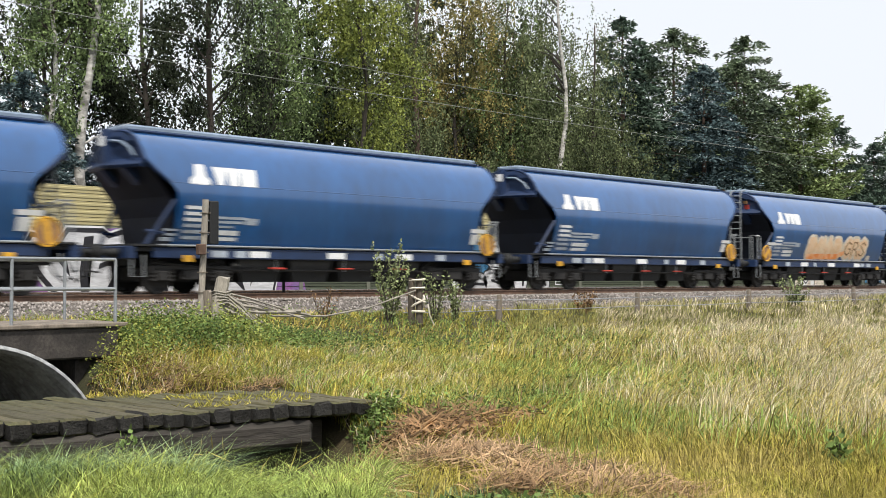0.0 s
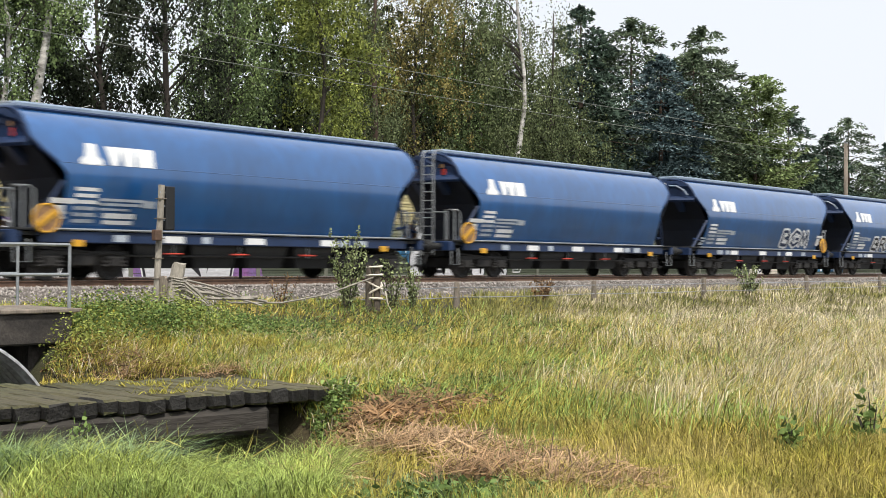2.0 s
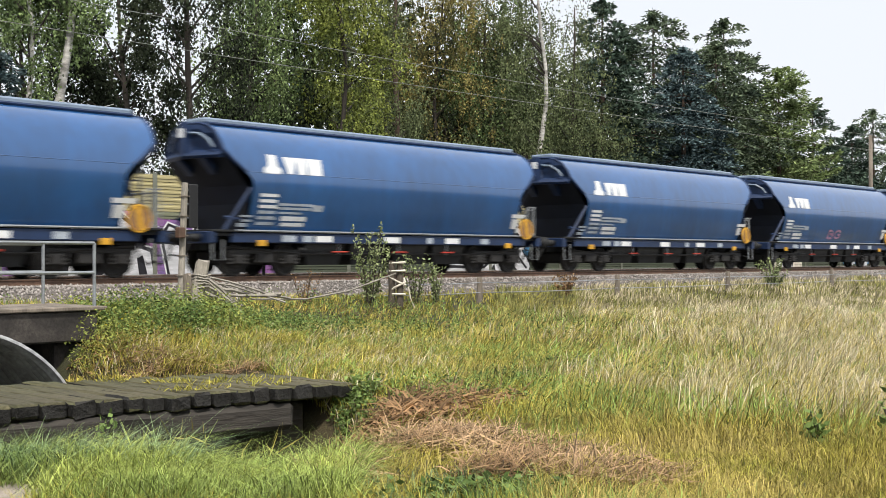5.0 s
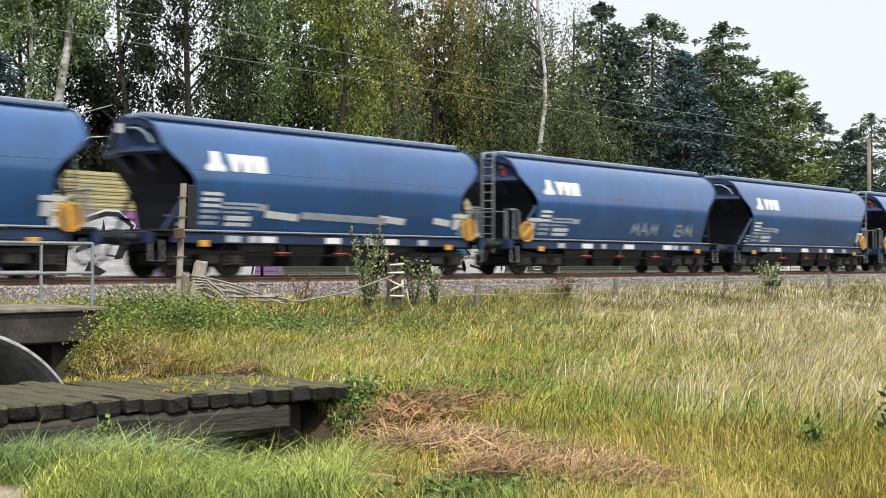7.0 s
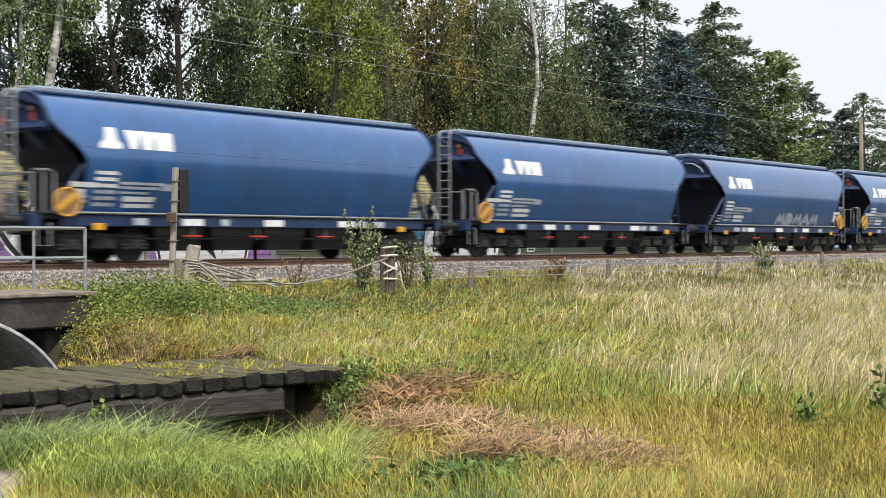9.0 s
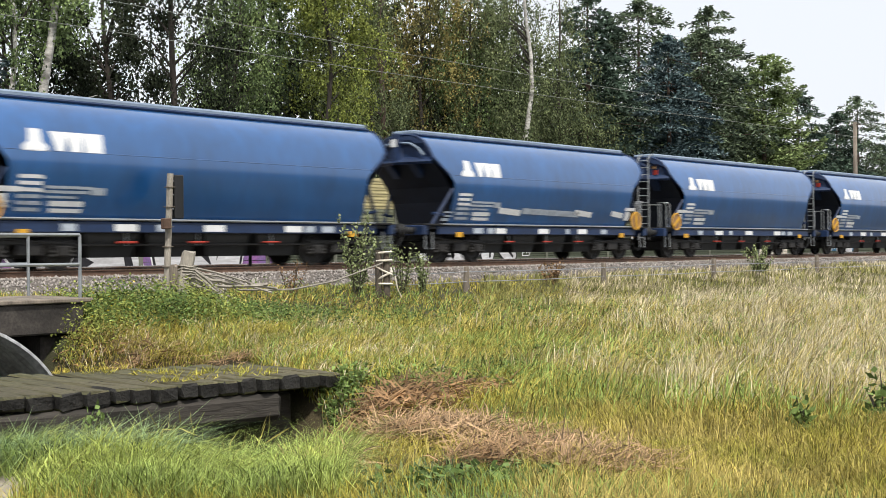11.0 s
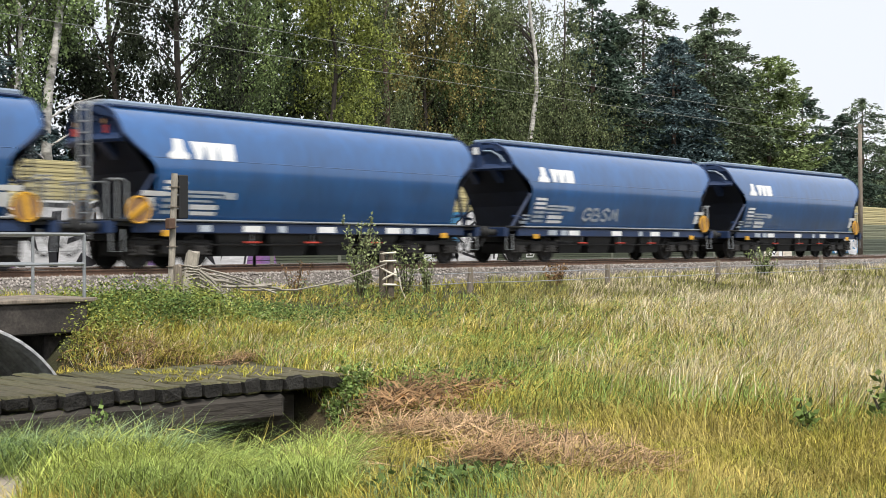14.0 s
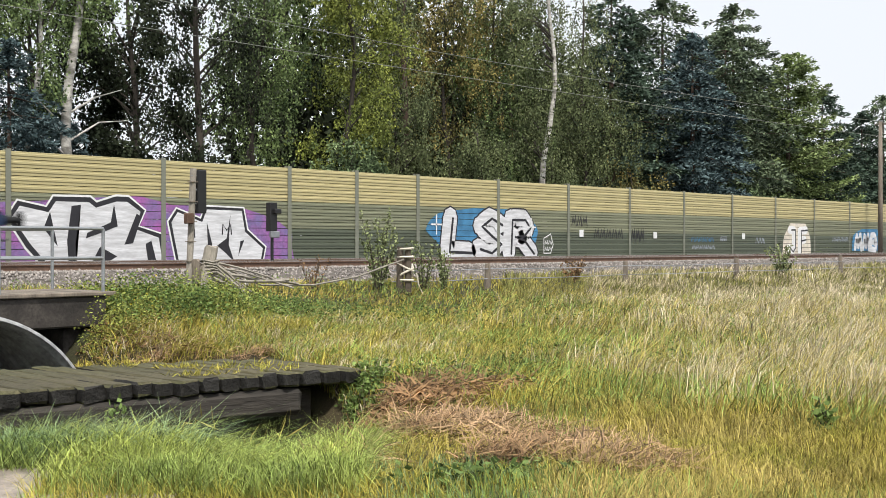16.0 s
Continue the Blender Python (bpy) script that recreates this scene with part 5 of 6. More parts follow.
def far_wood(seed, spans, n, mat):
    """Woodland behind the first trees, its shade put into the leaf colour: boles and a mass of leaves."""
    rg = np.random.default_rng(seed)
    P, bm = [], bmesh.new()
    for x0, x1, y0, y1, h in spans:
        m = int(n * (x1 - x0) / 60)
        x, y = rg.uniform(x0, x1, m), rg.uniform(y0, y1, m)
        top = h * (0.8 + 0.2 * np.sin(x * 0.9 + y)) * (0.85 + 0.15 * np.sin(x * 2.3))
        z = -0.9 + top * rg.random(m) ** 0.8
        P.append(np.stack([x, y, z], 1))
        for i in range(int((x1 - x0) / 2.2)):
            bx, by = rg.uniform(x0, x1), rg.uniform(y0, y1)
            rod(bm, (bx, by, -0.9), (bx + rg.uniform(-0.4, 0.4), by, h * 0.8), 0.16, 6, 0.05)
    P = np.concatenate(P)
    ob = leaves_mesh("woodland_foliage", P, rg.normal(size=P.shape) + [0, 0, -0.6], 0.55, 0.2, mat, rg)
    tagged(ob, "woodland foliage behind the trees, darkened for shade", "woodland", kind="stuff")
    tagged(part("woodland_boles", bm, B_DARK), "dark tree boles of the woodland", "woodland", kind="stuff")


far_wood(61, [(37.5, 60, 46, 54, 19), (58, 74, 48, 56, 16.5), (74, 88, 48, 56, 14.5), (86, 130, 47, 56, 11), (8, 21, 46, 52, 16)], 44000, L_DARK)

# ---- meadow: blades, hay, weeds ----
def meadow_material(name, c, c2, isl=0.75, trans=0.22):
    c, c2 = tuple(0.94 * v for v in c), tuple(0.88 * v for v in c2)
    return material(name, c, 0.65, var=0.3, scale=0.8, color2=c2, island=isl, fine=4.0, trans=trans, spec=0.15)


G_LUSH = meadow_material("lush_grass", (0.3, 0.39, 0.1), (0.19, 0.28, 0.08))
G_BANK = meadow_material("ditch_bank_grass", (0.44, 0.49, 0.13), (0.26, 0.36, 0.11))
G_YELLOW = meadow_material("yellowing_grass", (0.5, 0.41, 0.09), (0.31, 0.31, 0.06))
G_GOLD = meadow_material("golden_grass", (0.47, 0.38, 0.13), (0.36, 0.31, 0.08))
G_DRY = meadow_material("dry_grass", (0.68, 0.6, 0.45), (0.5, 0.42, 0.25))
G_HAY = meadow_material("old_hay", (0.5, 0.35, 0.21), (0.3, 0.19, 0.1))
G_BROWN = meadow_material("withered_stalks", (0.3, 0.18, 0.09), (0.19, 0.12, 0.06))
G_NETTLE = meadow_material("nettle_leaf", (0.2, 0.28, 0.085), (0.11, 0.17, 0.05))
G_BLUISH = meadow_material("bluish_rush", (0.28, 0.37, 0.20), (0.20, 0.29, 0.13))

CA, SA = math.cos(radians(43.5)), math.sin(radians(43.5))


def plan(r, d):
    """Plan axes of the meadow: r across it, d away from the path."""
    return SA * r + CA * d, -CA * r + SA * d


def spots(rg, n, r0, r1, d0, d1, near=1.0):
    """n places in a fan-shaped stretch of the meadow: r0, r1 as slopes r/d; denser to the near side by near."""
    d = d0 + (d1 - d0) * rg.random(n) ** near
    s = rg.uniform(r0, r1, n)
    x, y = plan(s * d, d)
    return x, y


def keep(x, y):
    """Clear of the deck, the ditch's dark hollow, the ballast and the path."""
    u, v = deck_uv(x, y)
    on_deck = (u < 5.15) & (v > -0.12) & (v < 2.95)
    hollow = (u < 4.7) & (u > -8) & (v > np.where(u > 0.3, -2.0, -1.2)) & (v < 0)
    pipe_pit = (x < 9.9) & (y > 15.2) & (y < 19.9)
    bridge = (x < 10.7) & (y > 17.8)
    path = (SA * x - CA * y < -2.55 + 0.1 * np.sin(3 * x)) & (CA * x + SA * y < 8.35)
    return ~(on_deck | hollow | pipe_pit | bridge | path | (y > 24.35 - 0.4 * np.sin(x * 1.3) ** 2))


def clump(x, y, f=1.0):
    return 0.5 + 0.5 * np.sin(x * 1.7 * f + 1.9 * np.sin(y * 1.1 * f)) * np.cos(y * 1.9 * f - 1.3 * np.sin(x * 0.8 * f))


def blades(name, x, y, h, w, mat, rg, lean=0.35, wind=(0.0, 0.0), label="", droop=0.25):
    ok = keep(x, y)
    x, y = x[ok], y[ok]
    n = len(x)
    h = (h * np.ones(len(ok)))[ok] * rg.uniform(0.5, 1.2, n)
    w = (w * np.ones(len(ok)))[ok] * rg.uniform(0.5, 1.15, n)
    B = np.stack([x, y, ground_z(x, y) - 0.03], 1)
    a = rg.uniform(0, 2 * np.pi, n)
    L = np.stack([np.cos(a), np.sin(a)], 1) * (rg.random(n) * lean)[:, None] + np.array(wind) * rg.uniform(0.5, 1.2, n)[:, None]
    L = L + 0.3 * np.stack([np.sin(x * 1.3 + 1.7 * np.sin(y * 0.9)), np.cos(y * 1.1 - 1.3 * np.sin(x * 0.7))], 1) * rg.random(n)[:, None]
    f = rg.uniform(0, 2 * np.pi, n)
    side = np.stack([np.cos(f), np.sin(f), np.zeros(n)], 1) * w[:, None]
    mid = B + np.concatenate([L * h[:, None] * 0.4, (h * 0.6)[:, None]], 1)
    tip = B + np.concatenate([L * h[:, None] * 1.15, (h * (1 - droop * rg.random(n)))[:, None]], 1)
    V = np.stack([B - side, B + side, mid - side * 0.75, mid + side * 0.75, tip], 1).reshape(-1, 3)
    i = 5 * np.arange(n)[:, None]
    F = np.concatenate([i + [0, 1, 2], i + [1, 3, 2], i + [2, 3, 4]])
    ob = mesh_object(name, V, F, mat)
    return tagged(ob, label, "grass", kind="stuff")


rg = np.random.default_rng(77)
def thin(x, y):
    """Fewer yellow blades on the lush bank and in the nettles."""
    r, d = SA * x - CA * y, CA * x + SA * y
    bank = smooth01(-0.06, -0.12, r / d) * smooth01(13.0, 12.2, d)
    green = np.exp(-((r - 0.9) / 1.3) ** 2 - ((d - 15) / 1.5) ** 2)
    ok = rg.random(len(x)) > np.maximum(0.45 * bank, 0.6 * green)
    return x[ok], y[ok]


# undergrowth of short yellow-green grass everywhere, finer near by
x, y = thin(*spots(rg, 100000, -0.45, 0.47, 6.0, 22, 1.25))
d = CA * x + SA * y
blades("short_grass", x, y, 0.1 + 0.14 * clump(x, y), 0.0018 + 0.0003 * d, G_YELLOW, rg, 1.1, (0.1, 0.0), "short yellow-green meadow grass")
x, y = spots(rg, 46000, -0.45, 0.47, 13, 36, 1.0)
d = CA * x + SA * y
blades("short_grass", x, y, 0.14 + 0.17 * clump(x, y), 0.003 + 0.0003 * d, G_YELLOW, rg, 1.3, (0.15, -0.1), "short yellow-green grass towards the track")
G_HERB = meadow_material("low_herb", (0.3, 0.33, 0.085), (0.2, 0.24, 0.06))
x, y = thin(*spots(rg, 34000, 0.08, 0.47, 6.5, 12.5, 1.1))
d = CA * x + SA * y
blades("short_grass", x, y, 0.13 + 0.12 * clump(x, y, 1.8), 0.002 + 0.0003 * d, G_GOLD, rg, 0.8, (0.1, 0.0), "short golden grass beside the path", 0.5)
# low tangled grass over the middle of the meadow, bent over in tufts
for n, s0, s1, d0, d1, mat, hh, label in ((30000, -0.3, 0.16, 11.5, 25, G_YELLOW, 0.3, "tangled yellow-green grass bent over in tufts"), (22000, -0.2, 0.3, 11.5, 22, G_LUSH, 0.32, "tangled fresh green grass bent over in tufts"),
                                          (12000, -0.3, 0.2, 13, 24, G_GOLD, 0.34, "tangled straw-gold grass bent over in tufts")):
    x, y = spots(rg, n, s0, s1, d0, d1, 0.9)
    ok = clump(x + 3 * len(label), y, 0.9) + 0.25 * rg.random(n) > 0.5
    x, y = x[ok], y[ok]
    d = CA * x + SA * y
    blades("tangled_grass", x, y, hh * (0.7 + 0.7 * clump(y, x, 1.5)), 0.002 + 0.00028 * d, mat, rg, 1.7, (0.35, -0.2), label, 0.95)
x, y = spots(rg, 52000, -0.45, 0.47, 6.5, 34, 1.15)
ok = clump(x, y, 0.7) > 0.5
x, y = thin(x[ok], y[ok])
d = CA * x + SA * y
blades("golden_grass", x, y, 0.2 + 0.18 * clump(y, x), 0.0018 + 0.0003 * d, G_GOLD, rg, 1.0, (0.25, -0.1), "tufts of golden autumn grass", 0.7)
x, y = spots(rg, 40000, -0.45, 0.47, 6.5, 32, 1.1)
ok = clump(x + 5, y - 2, 0.55) > 0.52
x, y = x[ok], y[ok]
d = CA * x + SA * y
blades("green_grass", x, y, 0.18 + 0.16 * clump(y, x), 0.0018 + 0.0003 * d, G_LUSH, rg, 0.6, (0.1, -0.05), "fresh green tufts in the meadow")
x, y = spots(rg, 6500, -0.3, 0.02, 14.5, 23)
ok = clump(x, y, 1.6) > 0.4
x, y = x[ok], y[ok]
blades("straw_tufts", x, y, 0.26 + 0.16 * clump(y, x, 2.0), 0.007, G_DRY, rg, 1.2, (0.3, -0.2), "pale straw tufts in the meadow", 0.5)
# lush bank before the timber bridge
x, y = spots(rg, 46000, -0.42, -0.07, 7.6, 12.3)
blades("lush_bank_grass", x, y, (0.3 + 0.2 * clump(x, y, 1.5)) * (1 - 0.35 * smooth01(10, 11.5, CA * x + SA * y)), 0.0042, G_BANK, rg, 1.5, (0.15, -0.15), "lush green grass on the ditch bank", 0.95)
x, y = spots(rg, 5000, -0.38, -0.22, 8.5, 9.6)
blades("bluish_rush", x, y, 0.4 + 0.15 * clump(x, y), 0.006, G_BLUISH, rg, 1.3, (0.1, -0.1), "bluish-green rushes on the bank", 0.9)
x, y = spots(rg, 5000, -0.14, 0.2, 7.0, 8.6)
ok = rg.random(len(x)) < np.exp(-(((SA * x - CA * y) / (CA * x + SA * y)) / 0.08) ** 2) * clump(x, y, 2.2) * 1.3
x, y = x[ok], y[ok]
blades("bank_grass", x, y, 0.2, 0.0045, G_BLUISH, rg, 0.8, (0.1, -0.1), "soft green grass beside the path", 0.5)
# tall pale grass of the open meadow, in drifts
def drift(n, d0, d1, edge, soft, thresh, near=1.0):
    x, y = spots(rg, n, -0.1, 0.47, d0, d1, near)
    d = CA * x + SA * y
    s = (SA * x - CA * y) / d + 0.06 * np.sin(d * 0.9) + 0.05 * np.sin(d * 2.3 + x)
    inner = smooth01(10.2, 13.0, d + 1.2 * np.sin(x * 1.4) + 0.8 * np.sin(y * 2.7))
    ok = (rg.random(len(x)) < smooth01(edge, edge + soft, s) * inner) & (clump(x, y, 1.3) + 0.35 * rg.random(len(x)) > thresh)
    return x[ok], y[ok], d[ok]


x, y, d = drift(62000, 11.5, 33, 0.1, 0.2, 0.55)
blades("tall_dry_grass", x, y, 0.42 + 0.34 * clump(x, y, 1.1), 0.002 + 0.00022 * d, G_DRY, rg, 0.8, (0.25, -0.1), "tall bleached grass gone to seed", 0.5)
x, y, d = drift(22000, 11.0, 30, 0.03, 0.2, 0.35)
blades("leaning_dry_grass", x, y, 0.5 + 0.25 * clump(y, x, 1.7), 0.0026 + 0.00022 * d, G_GOLD, rg, 1.2, (0.5, -0.3), "leaning straw-coloured grass stalks", 0.7)
x, y, d = drift(26000, 11.0, 34, 0.0, 0.2, 0.3)
blades("green_between", x, y, 0.34 + 0.2 * clump(y, x, 1.2), 0.003 + 0.0003 * d, G_LUSH, rg, 1.2, (0.3, -0.2), "green grass between the dry stalks", 0.8)
# distant strip along the fence
G_FAR = meadow_material("rough_bank_grass", (0.34, 0.31, 0.11), (0.2, 0.21, 0.07))
x, y = spots(rg, 70000, 0.05, 0.47, 28, 75, 1.3)
d = CA * x + SA * y
tuft = clump(x, y, 0.8)
blades("far_grass", x, y, 0.16 + 0.24 * tuft, 0.005 + 0.00028 * d, G_FAR, rg, 0.6, (0.2, -0.1), "rough grass along the fence")
x, y = spots(rg, 36000, 0.12, 0.47, 28, 70, 1.2)
ok = clump(x, y, 0.5) > 0.35
x, y = x[ok], y[ok]
d = CA * x + SA * y
blades("far_dry_grass", x, y, 0.36, 0.004 + 0.00028 * d, G_DRY, rg, 0.5, (0.2, -0.1), "bleached grass along the fence")
# flattened hay and withered stalks
def lying(name, x, y, ln, w, mat, label, lift=0.12):
    n = len(x)
    a = rg.normal(0.4, 0.9, n)
    z = ground_z(x, y) + lift * rg.random(n) + 0.02
    P = np.stack([x, y, z], 1)
    D = np.stack([np.cos(a), np.sin(a), rg.normal(0, 0.22, n)], 1) * (ln * rg.uniform(0.5, 1.3, n))[:, None]
    S = np.stack([-np.sin(a), np.cos(a), rg.normal(0, 0.5, n)], 1) * (w * rg.uniform(0.6, 1.3, n))[:, None]
    bow = np.zeros((n, 3))
    bow[:, 2] = rg.uniform(-0.02, 0.06, n)
    V = np.stack([P - S, P + S, P + D * 0.5 + bow - S, P + D * 0.5 + bow + S, P + D], 1).reshape(-1, 3)
    i = 5 * np.arange(n)[:, None]
    return tagged(mesh_object(name, V, np.concatenate([i + [0, 1, 2], i + [1, 3, 2], i + [2, 3, 4]]), mat), label, "hay", kind="stuff")


def blob(n, r, d, sr, sd):
    q = rg.normal(size=(n, 2))
    q = q[(q ** 2).sum(1) < 3.2]
    return plan(r + sr * q[:, 0], d + sd * q[:, 1])


for r, d, sr, sd, n in ((0.05, 10.4, 0.36, 0.36, 2600), (0.55, 9.9, 0.3, 0.2, 1300), (0.85, 9.3, 0.34, 0.3, 1900), (1.3, 8.6, 0.3, 0.25, 1700), (0.45, 8.6, 0.22, 0.12, 700), (-0.75, 8.7, 0.16, 0.1, 800), (-4.2, 17.6, 0.5, 0.25, 700), (-2.6, 17.4, 0.6, 0.2, 700)):
    x, y = blob(n, r, d, sr, sd)
    lying("flattened_hay", x, y, 0.34, 0.0036, G_HAY, "flattened reddish hay in the meadow", 0.11)
for r, d, sr, sd, n in ((-0.25, 12.1, 0.4, 0.45, 1500), (-0.2, 13.0, 0.7, 0.6, 2200), (2.4, 15.9, 0.35, 0.35, 2600), (-4.6, 17.8, 0.6, 0.6, 900), (-5.6, 18.6, 0.7, 0.7, 900)):
    x, y = blob(n, r, d, sr, sd)
    ok = keep(x, y)
    lying("withered_stalks", x[ok], y[ok], 0.3, 0.008, G_BROWN, "withered brown stalks and bracken", 0.15)


def leafy_weeds(name, x, y, hmax, leaf, mat, label, n_leaf=14):
    ok = keep(x, y)
    x, y = x[ok], y[ok]
    n = len(x) * n_leaf
    k = np.repeat(np.arange(len(x)), n_leaf)
    hh = rg.random(n) * (hmax * rg.uniform(0.5, 1.1, len(x)))[k]
    P = np.stack([x[k] + rg.normal(0, 0.045, n), y[k] + rg.normal(0, 0.045, n), ground_z(x[k], y[k]) + hh], 1)
    D = rg.normal(size=(n, 3)) * [1, 1, 0.35]
    return tagged(leaves_mesh(name, P, D, leaf, leaf * 0.32, mat, rg), label, "weeds", kind="stuff")


for r, d, sr, sd, n, hm, lf in ((1.0, 15.0, 0.9, 0.7, 200, 0.28, 0.045), (0.35, 13.4, 0.9, 0.7, 200, 0.22, 0.045), (-0.75, 14.4, 0.5, 0.5, 160, 0.3, 0.05), (-3.6, 22.6, 1.3, 0.9, 1000, 0.42, 0.05), (-5.2, 21.0, 0.8, 0.8, 420, 0.6, 0.06), (-1.05, 15.4, 0.2, 0.25, 110, 0.2, 0.06),
                                (-1.2, 10.6, 0.2, 0.2, 60, 0.2, 0.08), (2.6, 18.0, 1.0, 0.8, 160, 0.35, 0.05), (0.0, 8.0, 0.25, 0.12, 26, 0.16, 0.07), (0.6, 8.1, 0.25, 0.12, 20, 0.16, 0.07), (-3.9, 9.7, 0.5, 0.25, 60, 0.22, 0.07),
                                (-2.2, 9.2, 0.4, 0.25, 60, 0.2, 0.08), (-6.6, 20.5, 0.5, 0.6, 200, 0.4, 0.09)):
    x, y = blob(n, r, d, sr, sd)
    leafy_weeds("nettle_patch", x, y, hm, lf, G_NETTLE, "patch of dark green nettles and herbs")
for r, d, sr, sd, n in ((-5.9, 19.6, 0.8, 0.7, 420), (-4.6, 21.8, 0.8, 0.8, 360), (-6.4, 21.5, 0.6, 0.6, 260)):
    x, y = blob(n, r, d, sr, sd)
    leafy_weeds("olive_weeds", x, y, 0.65, 0.05, G_HERB, "bushy olive-green weeds on the bank")
G_FLOWER = meadow_material("yellow_flower", (0.75, 0.55, 0.04), (0.65, 0.45, 0.03))
x, y = blob(26, -6.0, 20.6, 0.7, 0.9)
leafy_weeds("yellow_flowers", x, y, 0.8, 0.05, G_FLOWER, "small yellow flowers on the bank", 4)
x, y = plan(rg.normal(0, 1, 700) * 4 - 1, rg.uniform(22, 31, 700))
leafy_weeds("bank_herbs", x, y, 0.4, 0.055, G_NETTLE, "herbs on the railway bank")


def sapling(x, y, h, spread, n_stem, mat, leaf, label, seed, dens=110, name="sapling", slim=0.3):
    """A bush of several upright stems with leaves along them."""
    rr, rl = random.Random(seed), np.random.default_rng(seed)
    z0 = float(ground_z(x, y)) - 0.03
    t = tagged(empty(name, pose(x, y, z0)), label, "bush")
    P, D = [], []
    for i in range(n_stem):
        a = rr.uniform(0, 6.28)
        r = spread * rr.uniform(0.2, 1.0)
        hh = h * rr.uniform(0.55, 1.0)
        pts = [Vector((0.05 * math.cos(a), 0.05 * math.sin(a), 0)), Vector((r * 0.5 * math.cos(a), r * 0.5 * math.sin(a), hh * 0.5)), Vector((r * math.cos(a) + rr.uniform(-0.06, 0.06), r * math.sin(a), hh))]
        part("stem", taper(bmesh.new(), pts, 0.013, 0.004, 5), B_DARK if slim > 0.1 else mat, t)
        u = rl.uniform(0.12, 1.0, dens)
        q = np.array([np.interp(u, [0, 0.5, 1], [p[j] for p in pts]) for j in range(3)]).T
        P.append(q + rl.normal(0, 0.035, (dens, 3)))
        D.append(rl.normal(size=(dens, 3)) + [0, 0, 0.5])
    ob = leaves_mesh("foliage", np.concatenate(P), np.concatenate(D), leaf, leaf * slim, mat, rl)
    ob.parent = t
    return t


G_SAP = meadow_material("sapling_leaf", (0.3, 0.34, 0.17), (0.19, 0.24, 0.1))
sapling(20.95, 22.2, 2.15, 0.75, 13, G_SAP, 0.095, "grey-green willow sapling beside the bound posts", 1, 75)
sapling(22.3, 21.9, 1.6, 0.45, 9, G_SAP, 0.085, "grey-green sapling beside the bound posts", 2, 55)
sapling(23.1, 21.9, 1.15, 0.4, 7, G_SAP, 0.08, "small grey-green sapling by the fence", 3, 70)
sapling(19.0, 22.5, 1.0, 0.6, 7, G_BROWN, 0.06, "dry brown shrub below the track", 4, 40, name="dry_shrub")
sapling(43.2, 22.4, 1.3, 0.7, 11, G_SAP, 0.1, "green shrub among the tall grass", 5, 70)
sapling(29.5, 22.4, 0.8, 0.5, 8, G_BROWN, 0.08, "withered shrub along the fence", 6, 60, name="dry_shrub")
sapling(9.9, 4.7, 0.42, 0.16, 4, G_NETTLE, 0.09, "young dark green seedling in the meadow", 7, 22, name="seedling")
sapling(10.9, 4.4, 0.5, 0.18, 4, G_NETTLE, 0.09, "young dark green seedling in the meadow", 8, 22, name="seedling")
for i, (r, d, h) in enumerate(((-2.95, 10.75, 0.85), (-2.3, 10.9, 0.7), (-2.05, 10.7, 0.85), (-1.75, 10.9, 0.75), (-1.9, 10.5, 0.6))):
    x, y = plan(r, d)
    sapling(float(x), float(y), h, 0.35 if i else 0.12, 2 if i else 7, G_GOLD if i else G_NETTLE, 0.3 if i else 0.07, "arching seeded grass stalks at the ditch" if i else "tall green weed on the ditch bank", 20 + i, 10 if i else 40, "tall_weed", 0.022 if i else 0.3)
x, y = spots(rg, 300, -0.33, -0.1, 13.2, 16.5)
u_, v_ = deck_uv(x, y)
ok = (v_ > 0.2) & (v_ < 2.6) & (u_ < 4.8) & (clump(x, y, 1.4) > 0.55)
n = ok.sum() * 12
k = np.repeat(np.where(ok)[0], 12)
P = np.stack([x[k] + rg.normal(0, 0.05, n), y[k] + rg.normal(0, 0.05, n), np.full(n, DECK_Z)], 1)
tagged(leaves_mesh("deck_tufts", P, rg.normal(size=(n, 3)) * [0.5, 0.5, 0.2] + [0, 0, 0.5], 0.1, 0.006, G_YELLOW, rg), "grass tufts between the deck planks", "grass", kind="stuff")

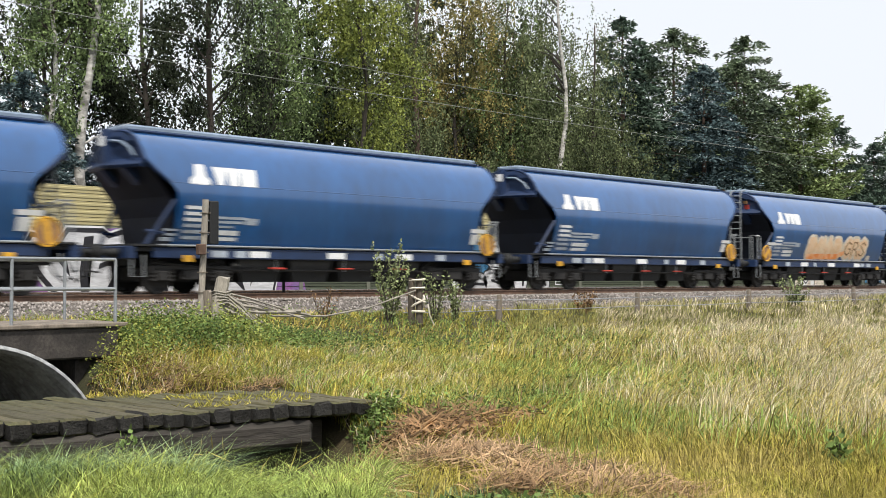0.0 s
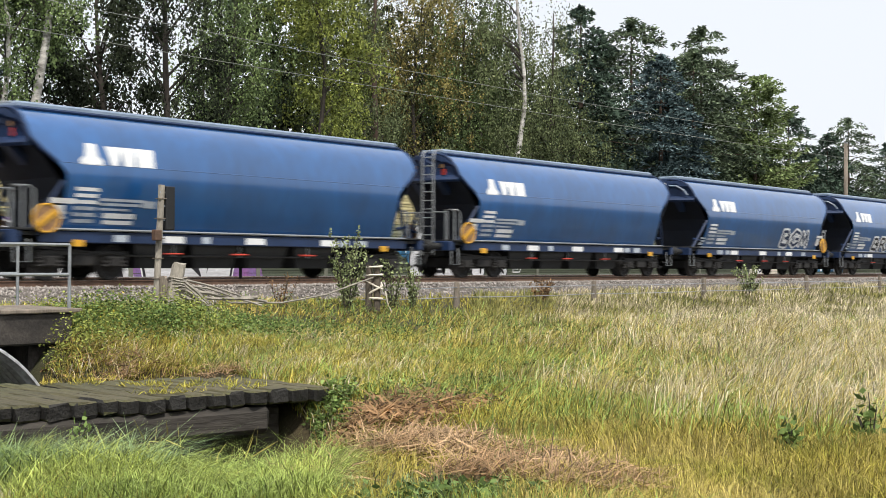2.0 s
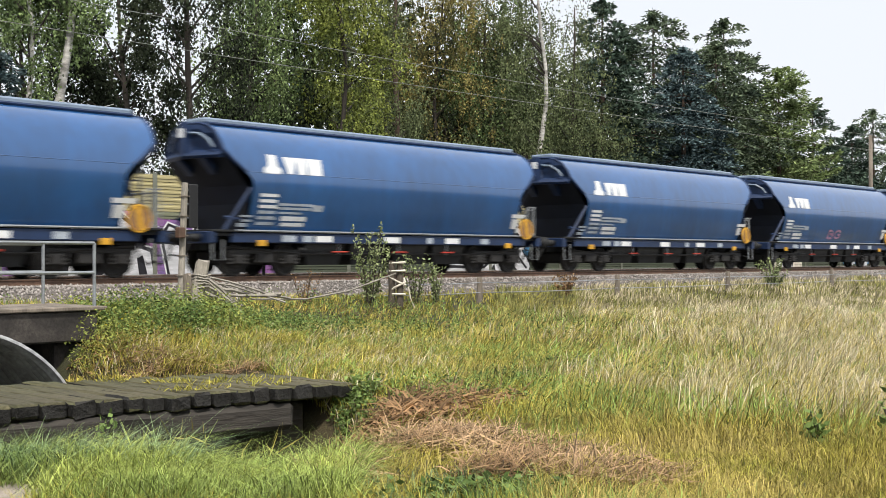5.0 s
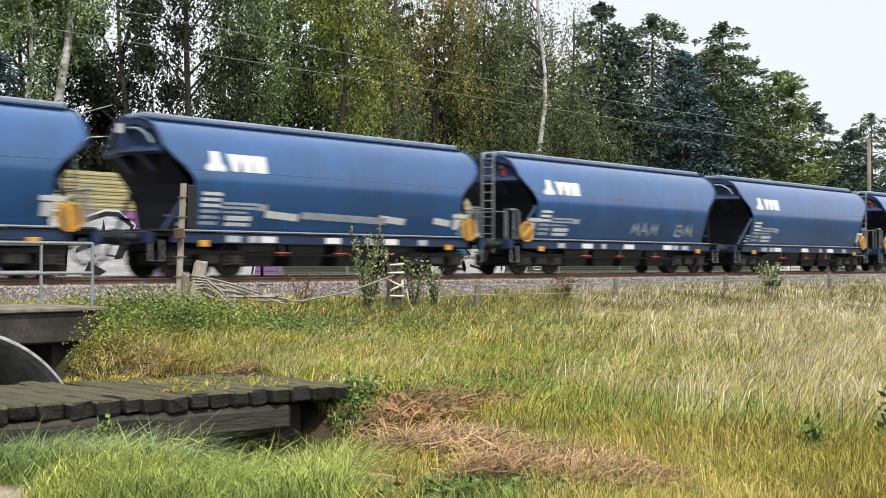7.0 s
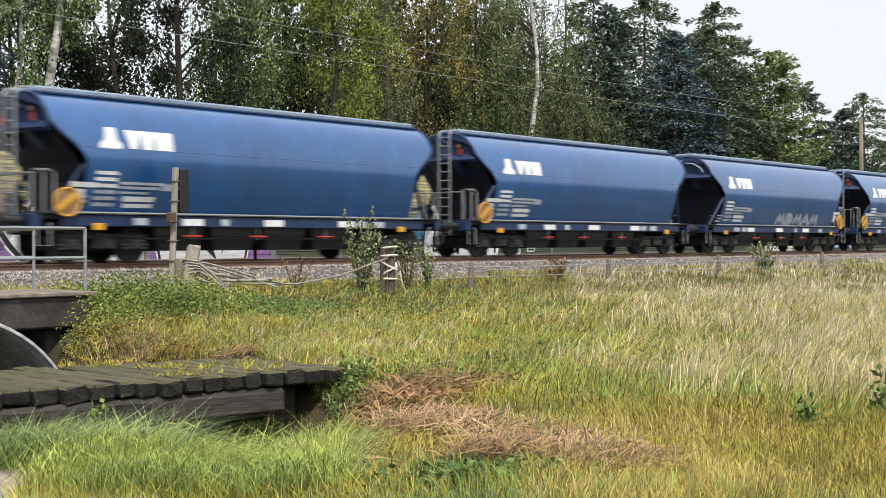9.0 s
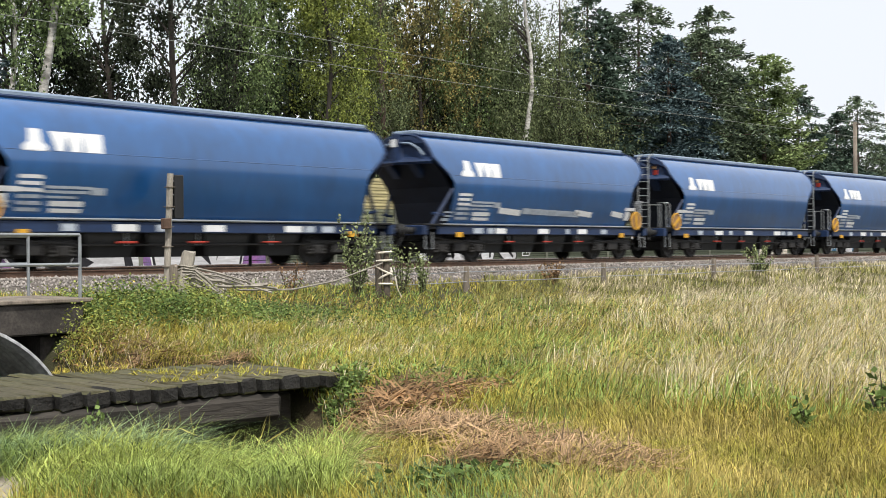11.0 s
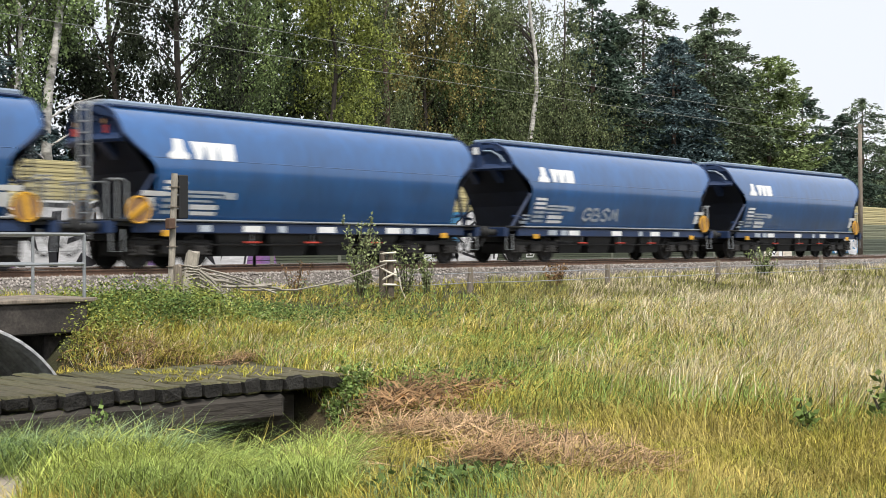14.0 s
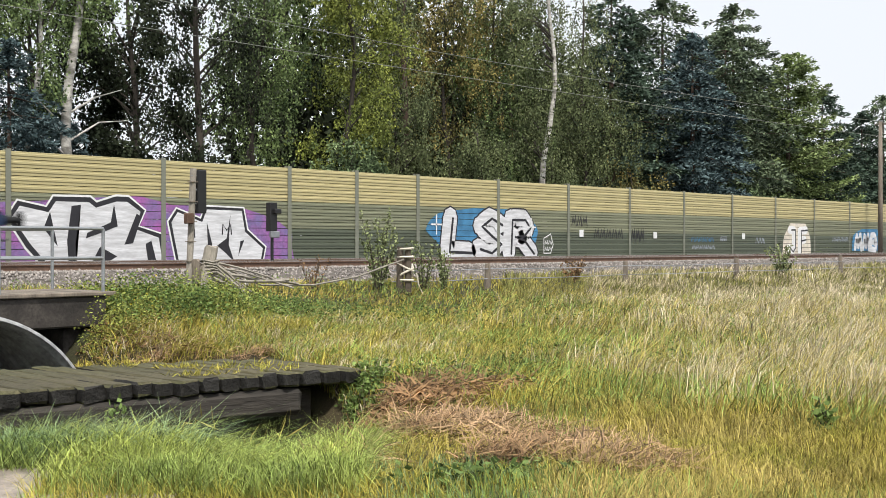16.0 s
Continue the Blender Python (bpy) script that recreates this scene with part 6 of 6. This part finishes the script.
# gravel path in the foreground
px = np.linspace(-6, -1.7, 30)
V, F = [], []
for i, r in enumerate(px):
    for j, d in enumerate(np.linspace(5.2, 8.5 - 0.25 * max(0, (r + 3.2)), 12)):
        X_, Y_ = plan(r, d)
        V.append((X_, Y_, float(ground_z(X_, Y_)) + 0.02 + 0.008 * math.sin(r * 9) * math.cos(d * 7)))
F = [(i * 12 + j, (i + 1) * 12 + j, (i + 1) * 12 + j + 1, i * 12 + j + 1) for i in range(29) for j in range(11)]
tagged(mesh_object("gravel_path", V, F, M_PATH, True), "pale trodden gravel path", "path", kind="structure")

# bed of the ditch below the deck: a black sheet added for the hollow's shade
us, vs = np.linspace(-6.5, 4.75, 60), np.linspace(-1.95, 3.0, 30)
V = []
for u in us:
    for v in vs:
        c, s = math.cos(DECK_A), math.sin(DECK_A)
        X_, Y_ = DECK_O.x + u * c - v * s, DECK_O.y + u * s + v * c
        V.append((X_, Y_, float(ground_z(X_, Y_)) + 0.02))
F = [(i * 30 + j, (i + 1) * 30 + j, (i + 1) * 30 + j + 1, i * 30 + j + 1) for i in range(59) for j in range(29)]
tagged(mesh_object("ditch_bed", V, F, M_DITCH_SHADE, True), "black ditch bed, its colour standing in for deep shade", "ditch", kind="structure")


# ---- what moves ----
def motions():
    times = [0.0, 4.0, 8.0, 12.0, 16.0]
    for k, w in wagons.items():
        turn = 180 if k in LADDER_FIRST else 0
        walk(w, [(t, pose(PLACE[k] - SPEED * t, TRACK, 0, 0, 0, turn)) for t in times])
    # the wheels roll; alike wheels of all wagons share one set of keys
    keyed = {}
    for k, w in wagons.items():
        way = 1 if k in LADDER_FIRST else -1
        for ob in w.children_recursive:
            if ob.name.split(".")[0] not in ("wheel", "axle"):
                continue
            m = ob.matrix_basis.copy()
            key = (way, ob.data.name, round(m.translation.x, 2), round(m.translation.y, 2))
            if key in keyed:
                ob.rotation_mode = "QUATERNION"
                first = keyed[key]
                ob.animation_data_create().action = first.animation_data.action
                ob.animation_data.action_slot = first.animation_data.action_slot
            else:
                walk(ob, [(i / 30, pose(*m.translation) @ pose(0, 0, 0, 0, way * 88 * i, 0) @ m.to_3x3().to_4x4()) for i in range(481)])
                keyed[key] = ob


motions()
